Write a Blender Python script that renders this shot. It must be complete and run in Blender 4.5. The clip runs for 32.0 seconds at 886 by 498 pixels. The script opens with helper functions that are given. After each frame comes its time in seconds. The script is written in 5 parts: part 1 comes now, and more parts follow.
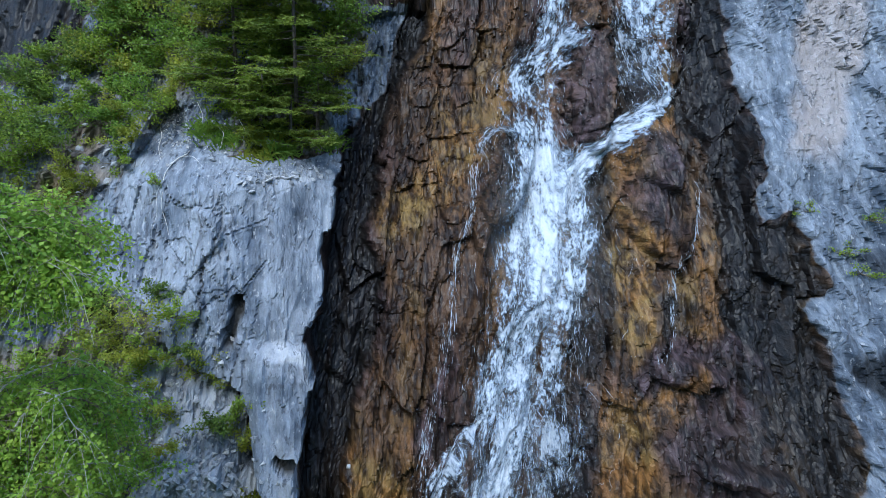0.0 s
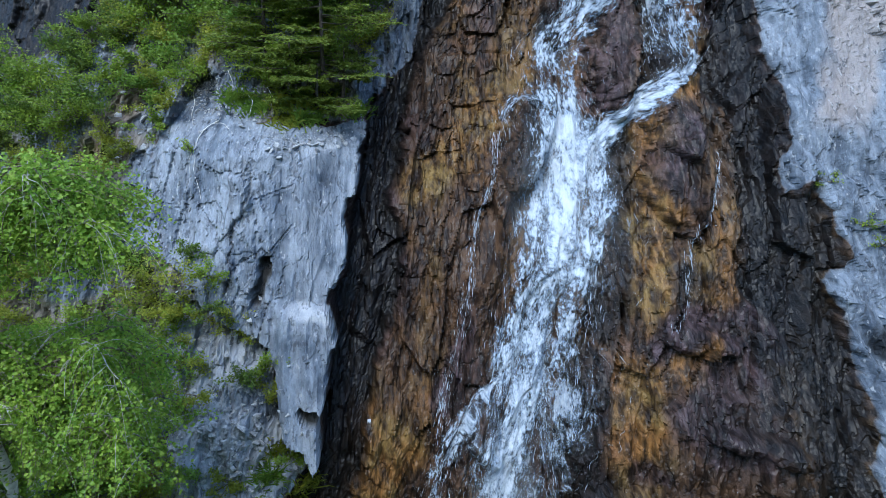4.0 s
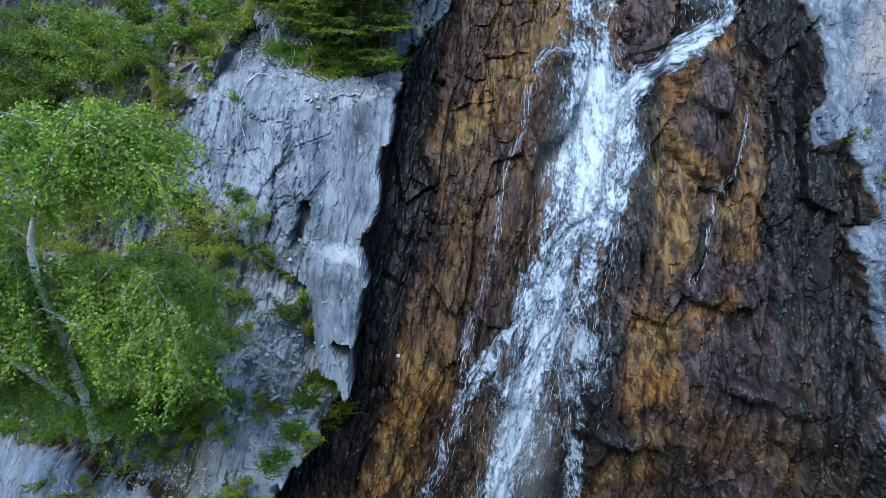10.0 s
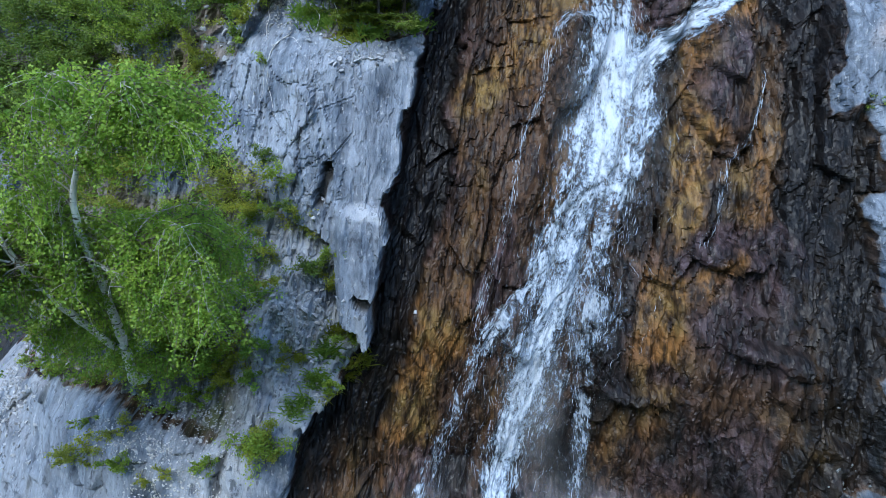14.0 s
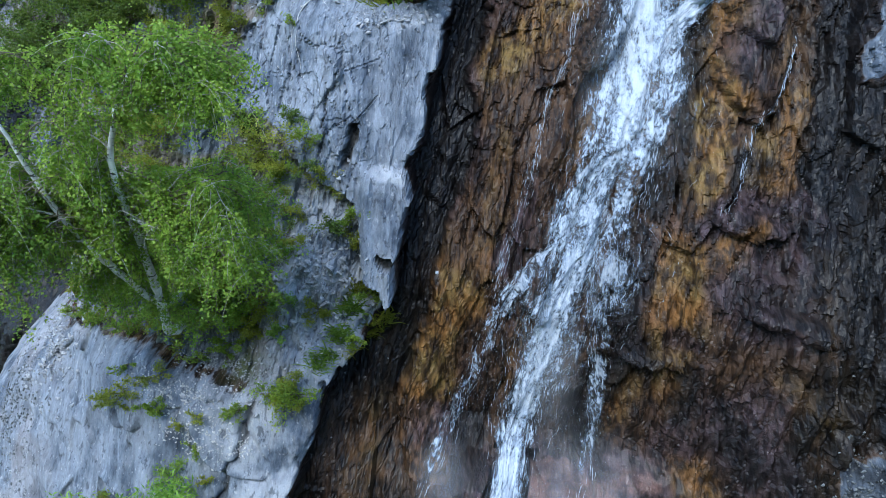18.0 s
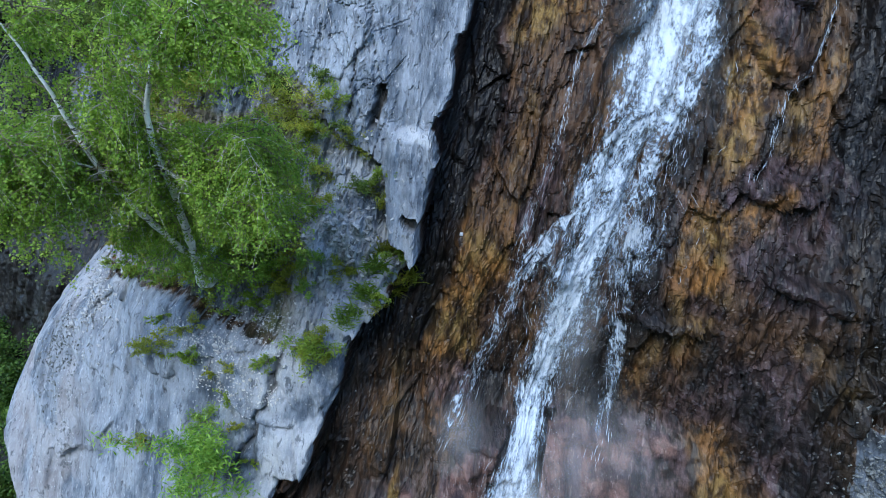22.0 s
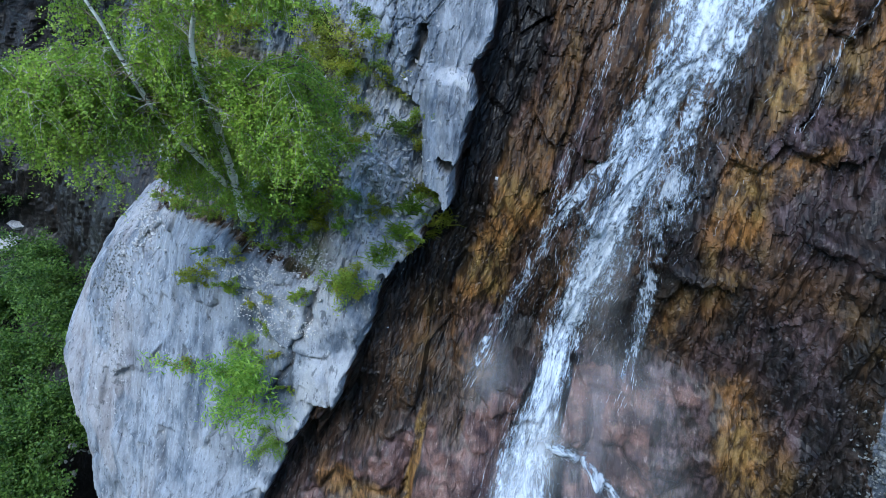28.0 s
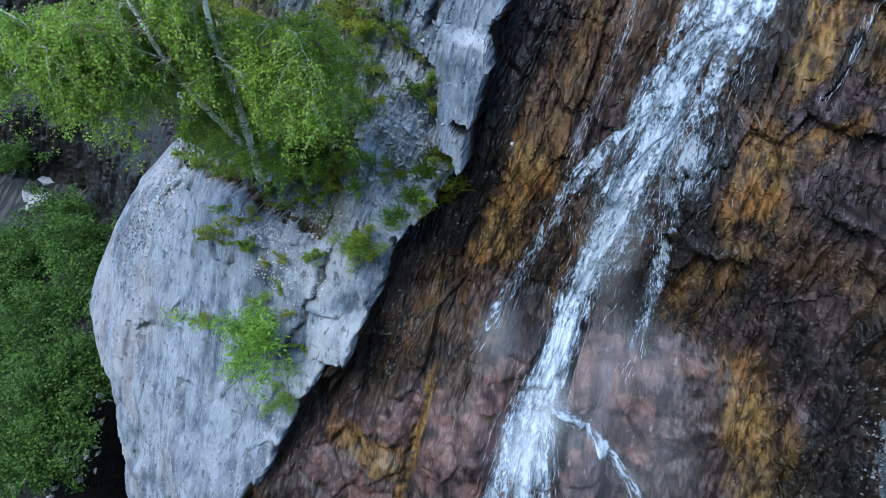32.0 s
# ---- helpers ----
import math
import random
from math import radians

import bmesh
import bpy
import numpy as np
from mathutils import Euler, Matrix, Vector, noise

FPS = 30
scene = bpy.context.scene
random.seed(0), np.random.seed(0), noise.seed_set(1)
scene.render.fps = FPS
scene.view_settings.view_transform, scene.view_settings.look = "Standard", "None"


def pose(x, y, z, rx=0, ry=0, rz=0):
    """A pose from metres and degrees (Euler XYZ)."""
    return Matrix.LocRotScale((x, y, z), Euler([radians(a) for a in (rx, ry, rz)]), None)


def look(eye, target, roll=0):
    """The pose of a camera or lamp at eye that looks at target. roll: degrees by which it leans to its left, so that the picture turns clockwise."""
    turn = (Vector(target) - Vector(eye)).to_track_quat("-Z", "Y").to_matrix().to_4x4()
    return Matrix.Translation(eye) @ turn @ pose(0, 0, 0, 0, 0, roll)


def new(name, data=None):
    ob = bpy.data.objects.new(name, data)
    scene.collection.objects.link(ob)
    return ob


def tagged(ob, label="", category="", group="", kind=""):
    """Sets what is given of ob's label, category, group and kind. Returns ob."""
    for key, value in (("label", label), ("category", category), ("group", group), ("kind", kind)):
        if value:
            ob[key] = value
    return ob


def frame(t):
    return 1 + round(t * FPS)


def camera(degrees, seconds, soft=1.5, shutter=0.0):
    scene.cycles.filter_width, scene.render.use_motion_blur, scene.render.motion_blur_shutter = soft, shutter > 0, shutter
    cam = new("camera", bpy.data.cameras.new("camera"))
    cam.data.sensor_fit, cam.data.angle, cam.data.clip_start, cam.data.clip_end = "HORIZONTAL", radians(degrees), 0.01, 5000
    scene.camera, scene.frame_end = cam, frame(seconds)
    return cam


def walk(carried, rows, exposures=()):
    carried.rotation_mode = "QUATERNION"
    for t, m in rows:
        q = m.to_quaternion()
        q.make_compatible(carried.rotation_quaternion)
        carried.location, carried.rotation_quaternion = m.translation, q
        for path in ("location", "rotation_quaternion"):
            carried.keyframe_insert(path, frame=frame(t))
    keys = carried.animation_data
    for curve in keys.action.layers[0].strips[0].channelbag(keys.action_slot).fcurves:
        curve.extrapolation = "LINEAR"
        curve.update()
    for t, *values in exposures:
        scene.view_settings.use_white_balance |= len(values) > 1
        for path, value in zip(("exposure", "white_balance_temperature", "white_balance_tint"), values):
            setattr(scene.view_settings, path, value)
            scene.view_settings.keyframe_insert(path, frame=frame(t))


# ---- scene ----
cam = camera(70.81, 32.0, soft=0.65)
PATH = [
    (0.0, pose(-0.640, 1.012, 8.871, 78.095, 0, -10.587)),
    (1.0, pose(-0.595, 0.948, 8.875, 77.345, 0, -9.724)),
    (2.0, pose(-0.551, 0.882, 8.882, 76.591, 0, -8.863)),
    (3.0, pose(-0.498, 0.814, 8.895, 75.835, 0, -8.010)),
    (6.0, pose(-0.340, 0.598, 8.937, 73.553, 0, -5.472)),
    (7.0, pose(-0.291, 0.514, 8.950, 72.796, 0, -4.626)),
    (8.0, pose(-0.233, 0.428, 8.965, 72.054, 0, -3.794)),
    (9.0, pose(-0.182, 0.349, 8.976, 71.324, 0, -2.981)),
    (10.0, pose(-0.138, 0.266, 8.985, 70.602, 0, -2.196)),
    (11.0, pose(-0.094, 0.171, 8.990, 69.881, 0, -1.441)),
    (12.0, pose(-0.052, 0.077, 8.984, 69.174, 0, -0.712)),
    (13.0, pose(0.000, 0.000, 9.000, 68.375, 0, -0.000)),
    (14.0, pose(0.044, -0.078, 9.003, 67.608, 0, 0.709)),
    (17.0, pose(0.129, -0.256, 9.002, 65.349, 0, 2.880)),
    (18.0, pose(0.165, -0.287, 9.005, 64.593, 0, 3.629)),
    (19.0, pose(0.197, -0.324, 8.998, 63.830, 0, 4.398)),
    (20.0, pose(0.227, -0.362, 8.999, 63.075, 0, 5.176)),
    (21.0, pose(0.250, -0.403, 8.996, 62.329, 0, 5.960)),
    (22.0, pose(0.272, -0.449, 8.987, 61.584, 0, 6.749)),
    (23.0, pose(0.297, -0.485, 8.982, 60.834, 0, 7.543)),
    (24.0, pose(0.315, -0.522, 8.969, 60.073, 0, 8.339)),
    (25.0, pose(0.341, -0.550, 8.963, 59.316, 0, 9.089)),
    (28.0, pose(0.428, -0.609, 8.949, 57.024, 0, 11.197)),
    (29.0, pose(0.472, -0.617, 8.945, 56.267, 0, 11.888)),
    (30.0, pose(0.519, -0.608, 8.938, 55.515, 0, 12.568)),
    (31.0, pose(0.572, -0.601, 8.932, 54.764, 0, 13.249)),
    (32.0, pose(0.632, -0.600, 8.920, 54.006, 0, 13.941)),
]
walk(cam, PATH, [(0.0, 0.85, 5720, 3), (32.0, 0.85, 5720, 3)])

# ---- light ----
world = bpy.data.worlds.new("sky")
scene.world = world
world.use_nodes = True
wn = world.node_tree
wn.nodes.clear()
sky = wn.nodes.new("ShaderNodeTexSky")
sky.sky_type, sky.sun_disc = "NISHITA", False
sky.sun_elevation, sky.sun_rotation = radians(50), radians(205)
sky.altitude = 1200
wb = wn.nodes.new("ShaderNodeBackground")
wb.inputs["Strength"].default_value = 0.30
wo = wn.nodes.new("ShaderNodeOutputWorld")
wn.links.new(sky.outputs[0], wb.inputs[0])
wn.links.new(wb.outputs[0], wo.inputs[0])
sun = new("sun", bpy.data.lights.new("sun", "SUN"))
sun.data.energy, sun.data.angle, sun.data.color = 2.0, radians(35), (1.0, 0.98, 0.95)
sun.matrix_world = look((-6, -2, 24), (0, 8, 5))


# ---- noise on arrays ----
def lattice(ix, iy, seed):
    h = ix.astype(np.int32).view(np.uint32) * np.uint32(374761393) + iy.astype(np.int32).view(np.uint32) * np.uint32(668265263)
    h += np.uint32(seed * 982451653 & 0xFFFFFFFF)
    h = (h ^ (h >> np.uint32(13))) * np.uint32(1274126177)
    return ((h ^ (h >> np.uint32(16))) & np.uint32(0xFFFFFF)) / float(0xFFFFFF)


def vnoise(x, y, seed=0):
    """Smooth value noise in -1..1."""
    ix, iy = np.floor(x), np.floor(y)
    u, v = x - ix, y - iy
    u, v = u * u * u * (u * (u * 6 - 15) + 10), v * v * v * (v * (v * 6 - 15) + 10)
    a, b = lattice(ix, iy, seed), lattice(ix + 1, iy, seed)
    c, d = lattice(ix, iy + 1, seed), lattice(ix + 1, iy + 1, seed)
    return 2 * ((a * (1 - u) + b * u) * (1 - v) + (c * (1 - u) + d * u) * v) - 1


def fbm(x, y, octaves=4, seed=0, gain=0.5):
    total, amp = 0, 1.0
    for k in range(octaves):
        total = total + amp * vnoise(x * 2**k + 17.3 * k, y * 2**k - 9.1 * k, seed + k)
        amp *= gain
    return total


def ridged(x, y, octaves=3, seed=0):
    total, amp = 0, 1.0
    for k in range(octaves):
        total = total + amp * (1 - 2 * np.abs(vnoise(x * 2**k + 5.7 * k, y * 2**k + 3.3 * k, seed + k)))
        amp *= 0.5
    return total


def blocks(x, y, seed=0):
    """Cells with a random level each and a random tilt: fractured rock. Gives level in -1..1 and the distance to the joint."""
    ix, iy = np.floor(x), np.floor(y)
    best, second, level = np.full(x.shape, 9.0), np.full(x.shape, 9.0), np.zeros(x.shape)
    for dx in (-1, 0, 1):
        for dy in (-1, 0, 1):
            cx, cy = ix + dx, iy + dy
            px, py = cx + 0.1 + 0.8 * lattice(cx, cy, seed), cy + 0.1 + 0.8 * lattice(cx, cy, seed + 7)
            d = np.hypot(x - px, y - py)
            lv = (2 * lattice(cx, cy, seed + 13) - 1) + (x - px) * (2 * lattice(cx, cy, seed + 19) - 1) + (y - py) * (2 * lattice(cx, cy, seed + 23) - 1)
            near = d < best
            second = np.where(near, best, np.minimum(second, d))
            level = np.where(near, lv, level)
            best = np.where(near, d, best)
    return level, second - best


def soft(v, lo, hi):
    t = np.clip((v - lo) / (hi - lo), 0, 1)
    return t * t * (3 - 2 * t)


def signed(poly, x, z):
    """Distance to the outline of a region of the plan in x and z, positive inside."""
    inside, dist = np.zeros(x.shape, bool), np.full(x.shape, 99.0)
    for (ax, az), (bx, bz) in zip(poly, poly[1:] + poly[:1]):
        t = np.clip(((x - ax) * (bx - ax) + (z - az) * (bz - az)) / ((bx - ax) ** 2 + (bz - az) ** 2 + 1e-9), 0, 1)
        dist = np.minimum(dist, np.hypot(x - ax - t * (bx - ax), z - az - t * (bz - az)))
        inside ^= ((az > z) != (bz > z)) & (x < (bx - ax) * (z - az) / (bz - az + 1e-12) + ax)
    return np.where(inside, dist, -dist)


# ---- plan of the cliff: depth y over x (columns) and z (rows) ----
COLX = np.array([-20, -13, -9, -5, -2.2, 0, 2, 4, 6, 9.5])
ROWZ = np.array([-7, -2, 0, 1, 2, 4, 6, 8, 10, 14])
DEPTH = np.array([
    [13, 14.5, 16, 16.5, 17, 18, 19, 20, 21, 23],
    [8.0, 10.6, 12.3, 13, 13.6, 14.6, 15.5, 16.5, 17.5, 19],
    [5.2, 7.3, 8.5, 9.1, 9.8, 11.2, 12.2, 13.4, 14.8, 16.5],
    [2.8, 4.6, 6.1, 6.8, 7.4, 8.9, 10.0, 11.5, 13.2, 15],
    [2.6, 4.6, 6.0, 6.6, 7.2, 8.3, 9.2, 10.0, 12.2, 14],
    [2.4, 4.4, 5.6, 6.6, 8.2, 8.5, 9.5, 11.0, 12.3, 14],
    [2.4, 4.6, 5.8, 6.6, 7.7, 8.2, 9.2, 10.6, 12.0, 13.5],
    [2.4, 4.6, 5.6, 6.1, 6.5, 7.1, 8.2, 9.4, 10.8, 12.5],
    [2.0, 4.0, 4.7, 5.1, 5.5, 6.3, 7.5, 8.5, 9.4, 11],
    [0.5, 2.4, 3.2, 3.6, 4.1, 5.1, 6.3, 7.3, 8.3, 10]])

SLAB = [(-3.5, 8.2), (-3.32, 8.85), (-3.05, 9.1), (-2.7, 8.95), (-2.45, 8.5), (-2.0, 8.33), (-1.48, 8.24), (-0.43, 8.4), (-0.45, 7.99), (-0.57, 7.46), (-0.75, 6.97), (-0.77, 6.29), (-1.04, 5.97),
        (-0.96, 5.62), (-1.0, 4.99), (-1.08, 4.63), (-1.1, 4.15), (-1.19, 4.02), (-1.54, 4.4), (-1.65, 5.02), (-1.8, 5.5), (-2.1, 5.62),
        (-2.5, 5.82), (-3.0, 6.35), (-3.75, 6.81), (-3.69, 7.3)]
DOME = [(-1.35, 3.95), (-1.75, 3.3), (-2.1, 2.9), (-2.16, 2.58), (-2.56, 1.66), (-2.79, 1.04), (-3.36, 0.5), (-3.83, 0.08), (-3.84, -0.61), (-4.4, -1.4), (-5.5, -7), (-10.2, -7), (-10.7, -4.3), (-11.4, -2.4),
        (-12.1, -0.8), (-11.9, 0.2), (-11.1, 0.9), (-9.8, 1.8), (-6.86, 2.92), (-5.26, 3.02), (-4.24, 2.8), (-3.56, 2.75), (-2.9, 2.95), (-2.45, 3.6), (-1.85, 4.15)]
BAND = [(0.74, 10.74), (-0.06, 10.34), (-0.14, 8.91), (-0.43, 8.29), (-0.57, 7.4), (-0.78, 6.18), (-1.06, 5.85), (-1.0, 4.83), (-1.2, 3.86),
        (-1.68, 3.37), (-2.2, 3.1), (-2.25, 2.49), (-2.66, 1.45), (-2.9, 0.78), (-3.47, 0.26), (-3.97, -0.2), (-4.36, -1.08), (-4.08, -1.29),
        (-3.28, -0.33), (-1.92, 0.62), (-0.8, 1.11), (-0.9, 1.46), (-1.1, 2.42), (-0.85, 3.14), (-0.44, 4.45), (-0.2, 5.49), (0.1, 6.17),
        (-0.05, 7.2), (0.2, 7.9), (0.19, 8.28), (0.43, 9.09), (1.09, 10.15), (1.22, 10.73)]
RDARK = [(5.13, 11.5), (4.89, 9.63), (4.6, 9.03), (4.6, 7.92), (4.66, 7.09), (4.63, 6.49), (4.55, 6.2), (4.8, 5.5), (5.1, 5.0), (5.0, 3.6), (5.0, 2.6), (5.5, 3.2), (5.66, 4.4),
         (5.62, 5.4), (5.6, 6.1), (5.45, 6.4), (5.75, 6.8), (5.8, 7.2), (5.52, 7.6), (5.25, 7.45), (5.2, 7.93), (5.47, 8.95), (5.28, 9.37), (5.43, 11.5)]
PINK = [(-3.28, -0.33), (-1.92, 0.62), (-0.69, 1.04), (-0.61, 1.45), (0.1, 1.66), (0.82, 1.52), (2.12, 2.03), (3.18, 2.42), (3.53, 0.42),
        (3.6, -3), (-3, -3), (-3.97, -1.26)]
SOIL_EDGE = [(-1.2, 3.95), (-1.6, 4.5), (-1.75, 5.3), (-2.1, 6.0), (-3.0, 6.5), (-3.7, 6.9), (-3.5, 8.0), (-2.6, 8.3), (-0.43, 8.4), (0.0, 9.0),
             (0.2, 10.6), (0.6, 16), (-16, 16), (-16, 3.5), (-9.5, 2.0), (-6.86, 2.92), (-5.26, 3.02), (-4.24, 2.8), (-3.56, 2.75), (-2.2, 2.6), (-1.7, 3.4)]
GREY_RIGHT = [(5.43, 16), (5.28, 9.37), (5.47, 8.95), (5.2, 7.93), (5.25, 7.45), (5.52, 7.6), (5.8, 7.2), (5.75, 6.8), (5.45, 6.4), (5.6, 6.1), (5.62, 5.4),
              (5.66, 4.4), (5.6, 3.2), (5.3, 2.9), (5.1, 2.9), (4.98, 2.5), (5.02, 1.8), (5.25, 1.3), (5.5, -7), (30, -7), (30, 16)]
HIGH_WALL = [(-5.1, 9.3), (-4.7, 10.2), (-4.35, 11), (-4, 18), (-26, 18), (-26, 8.6)]
# left edge of the dome and of the slope above it, where the side gully falls away
EDGE_Z = [-7, -4.3, -3.3, -2.6, -1.8, -0.5, 0.4, 1.4, 2.2, 2.8, 3.5, 5, 7]
EDGE_X = [-9.5, -9.9, -10.4, -11.5, -12.3, -11.8, -10.9, -9.7, -8.7, -8.2, -8.8, -10.2, -10.1]
# rounded bosses on the wall: x, z, half width, half height, how far they stand out
BOSSES = [(3.5, 9.7, 0.36, 1.3, 0.5), (3.98, 7.95, 0.46, 1.05, 0.55), (1.95, 7.95, 0.32, 0.75, 0.35), (3.95, 5.6, 0.55, 0.17, 0.3),
          (2.75, 3.62, 0.45, 0.12, 0.25), (1.12, 4.25, 0.2, 0.5, 0.3), (1.3, 0.2, 0.42, 0.6, 0.45), (4.3, 4.5, 0.55, 0.16, 0.28),
          (0.5, 6.9, 0.7, 0.8, 0.15), (0.2, 1.4, 0.6, 0.3, 0.3), (-0.7, 0.05, 0.72, 1.0, 0.42), (-2.0, -0.2, 0.5, 0.6, 0.25), (3.15, 9.1, 0.2, 0.3, 0.2), (2.6, 1.4, 0.9, 0.8, 0.25)]


def base(x, z):
    i = np.clip(np.searchsorted(COLX, x) - 1, 0, len(COLX) - 2)
    j = np.clip(np.searchsorted(ROWZ, z) - 1, 0, len(ROWZ) - 2)
    s = np.clip((x - COLX[i]) / (COLX[i + 1] - COLX[i]), 0, 1)
    t = np.clip((z - ROWZ[j]) / (ROWZ[j + 1] - ROWZ[j]), 0, 1)
    s, t = s * s * (3 - 2 * s) * 0.4 + s * 0.6, t * t * (3 - 2 * t) * 0.3 + t * 0.7
    low = DEPTH[i, j] * (1 - s) + DEPTH[i + 1, j] * s
    return low * (1 - t) + (DEPTH[i, j + 1] * (1 - s) + DEPTH[i + 1, j + 1] * s) * t


def cliff(x, z, detail=True):
    """Depth of the rock at x, z, and the masks of its regions."""
    x, z = np.asarray(x, float), np.asarray(z, float)
    wx = x + 0.08 * fbm(x * 2.1, z * 2.1, 3, 3) + 0.03 * fbm(x * 11, z * 11, 2, 4)
    wz = z + 0.08 * fbm(x * 2.1, z * 2.1, 3, 11) + 0.03 * fbm(x * 11, z * 11, 2, 12)
    m = {}
    d_slab, d_dome = signed(SLAB, wx, wz), signed(DOME, wx + 0.1 * fbm(x * 3.5, z * 3.5, 3, 28), wz)
    m["slab"], m["dome"] = soft(d_slab, -0.03, 0.05), soft(d_dome, -0.02, 0.08)
    m["band"] = soft(signed(BAND, wx, wz), -0.1, 0.08)
    m["rdark"] = soft(signed(RDARK, wx + 0.15 * fbm(x * 4, z * 2, 3, 14), wz), -0.1, 0.1)
    m["pink"] = soft(signed(PINK, wx + 0.16 * fbm(x * 1.4, z * 1.4, 3, 13), wz + 0.2 * fbm(x * 1.4, z * 1.4, 3, 27)), -0.2, 0.3)
    edge = np.interp(z, EDGE_Z, EDGE_X)
    m["gully"] = soft(edge - wx, -0.1, 0.9) * soft(7.0 - z, 0, 2)
    m["high"] = soft(signed(HIGH_WALL, wx, wz), -0.1, 0.15)
    m["soil"] = soft(signed(SOIL_EDGE, wx, wz), -0.08, 0.1) * (1 - m["slab"]) * (1 - m["dome"]) * (1 - m["gully"]) * (1 - m["high"])
    m["right"] = soft(signed(GREY_RIGHT, wx, wz), -0.05, 0.08)
    y = base(x, z) - 1.1 * np.clip(-4.5 - z, 0, 12) * soft(-12.5 - x, 0, 3)
    y = y - 0.42 * m["slab"] * soft(x, -4.2, -1.2) - 0.36 * m["dome"] * soft(x, -9, -4) + 0.28 * m["band"] * (1 - m["slab"]) * (1 - m["dome"])
    y = y + 0.12 * m["rdark"] - 0.05 * m["right"] + 3.2 * m["gully"] + 1.1 * soft(7.0 - z, 0, 2) * np.clip((edge + 1.1 - x) / 1.1, 0, 1) ** 2
    for bx, bz, rx, rz, out in BOSSES:
        r = ((wx - bx - 0.12 * (z - bz)) / rx) ** 2 + ((wz - bz) / rz) ** 2
        y = y - out * np.sqrt(np.clip(1 - r, 0, 1))
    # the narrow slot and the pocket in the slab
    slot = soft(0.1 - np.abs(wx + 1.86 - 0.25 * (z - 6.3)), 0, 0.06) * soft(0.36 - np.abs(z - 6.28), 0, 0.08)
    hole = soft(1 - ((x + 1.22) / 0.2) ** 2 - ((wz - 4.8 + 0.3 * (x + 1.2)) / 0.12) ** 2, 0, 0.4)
    m["cut_shade"] = np.maximum(slot, hole)
    y = y + 0.22 * slot + 0.2 * hole - 0.24 * m["soil"] * soft(x, -3.6, -2.6) * soft(5.8 - z, 0, 0.5) * soft(z, 2.7, 3.2)
    if detail:
        a, b = x - 0.2 * z, z
        smooth = np.clip(m["slab"] + m["dome"], 0, 1)
        rough = (1 - smooth) * (1 - 0.85 * m["pink"]) * (1 - 0.7 * m["right"])
        bow = 0.3 * fbm(x * 0.7, z * 0.7, 2, 5)
        wob = 0.35 * fbm(x * 2.3, z * 1.6, 3, 8)
        l1, e1 = blocks(a * 1.7 + bow, b * 0.6 + 0.3 * bow, 31)
        l2, _ = blocks(a * 4.4 + wob, b * 1.3 + 0.5 * l1 + 0.6 * wob, 47)
        l3, _ = blocks(a * 10 + wob, b * 2.6 + 0.5 * l2, 53)
        l4, _ = blocks(a * 21 + 2 * wob, b * 6.5 + 0.5 * l3, 55)
        # squarish courses up the ochre column left of the falls
        course = soft(0.75 - np.abs(x - 1.35 - 0.3 * (z - 9)), 0, 0.4) * soft(z, 6.9, 7.5)
        lc, ec = blocks(a * 2.6 + 0.4 * wob, b * 2.9 + 0.4 * bow, 43)
        wall = 0.1 * l1 * soft(e1, 0, 0.06) + 0.042 * l2 + 0.026 * l3 + 0.011 * l4
        brick = 0.08 * l1 + 0.05 * lc * soft(ec, 0, 0.1) - 0.03 * soft(0.06 - ec, 0, 0.06) + 0.024 * l3 + 0.011 * l4
        wall = wall * (1 - course) + brick * course
        # ribs that lean with the wall, and fine grain along them
        wall = wall + 0.16 * vnoise(a * 1.3 + bow, b * 0.3, 63) + 0.07 * ridged(a * 2.1 + bow, b * 0.35, 3, 61) + 0.026 * ridged(a * 7 + wob, b * 1.0, 3, 71)
        y = y - rough * wall
        pm, pn = blocks(x * 4 - z, z * 4.5 + x, 58)
        pl, pe = blocks(x * 1.3 + 0.3 * z, z * 1.5 - 0.2 * x, 57)
        y = y - m["pink"] * (1 - smooth) * (0.12 * pl * soft(pe, 0, 0.22) + 0.02 * soft(pe, 0, 0.3) + 0.022 * pm * soft(pn, 0, 0.2) + 0.05 * fbm(x * 2, z * 2, 5, 59, 0.6))
        m["joint"] = m["pink"] * (1 - smooth) * soft(0.07 - pe, 0, 0.06)
        # jagged right cliff
        pa, pb = x * 0.87 + z * 0.35, z * 0.87 - x * 0.35
        l3, e3 = blocks(pa * 3.4, pb * 1.5, 91)
        l4, _ = blocks(pa * 10 + 0.4 * l3, pb * 4.2, 97)
        l9, _ = blocks(pa * 24, pb * 11, 99)
        y = y - np.maximum(m["right"] * (1 - 0.75 * soft(1.1 - np.hypot((x - 6.0) / 0.75, (z - 8.9) / 1.2), 0, 0.3)), 0.12 * m["gully"]) * (0.085 * l3 * soft(e3, 0, 0.1) + 0.028 * l4 + 0.008 * l9 + 0.022 * ridged(pa * 5, pb * 1.2, 3, 95))
        # fluted slab and weathered dome
        s = x - 0.06 * z
        ls, _ = blocks(s * 3.2 + 0.3 * fbm(x * 2, z * 2, 2, 15), z * 1.2, 103)
        lt, _ = blocks(x * 9 + z * 3, z * 6 - x * 2, 105)
        crumble = soft(-1.6 - x + 0.35 * fbm(x * 1.5, z * 1.5, 2, 16), -0.4, 0.4)
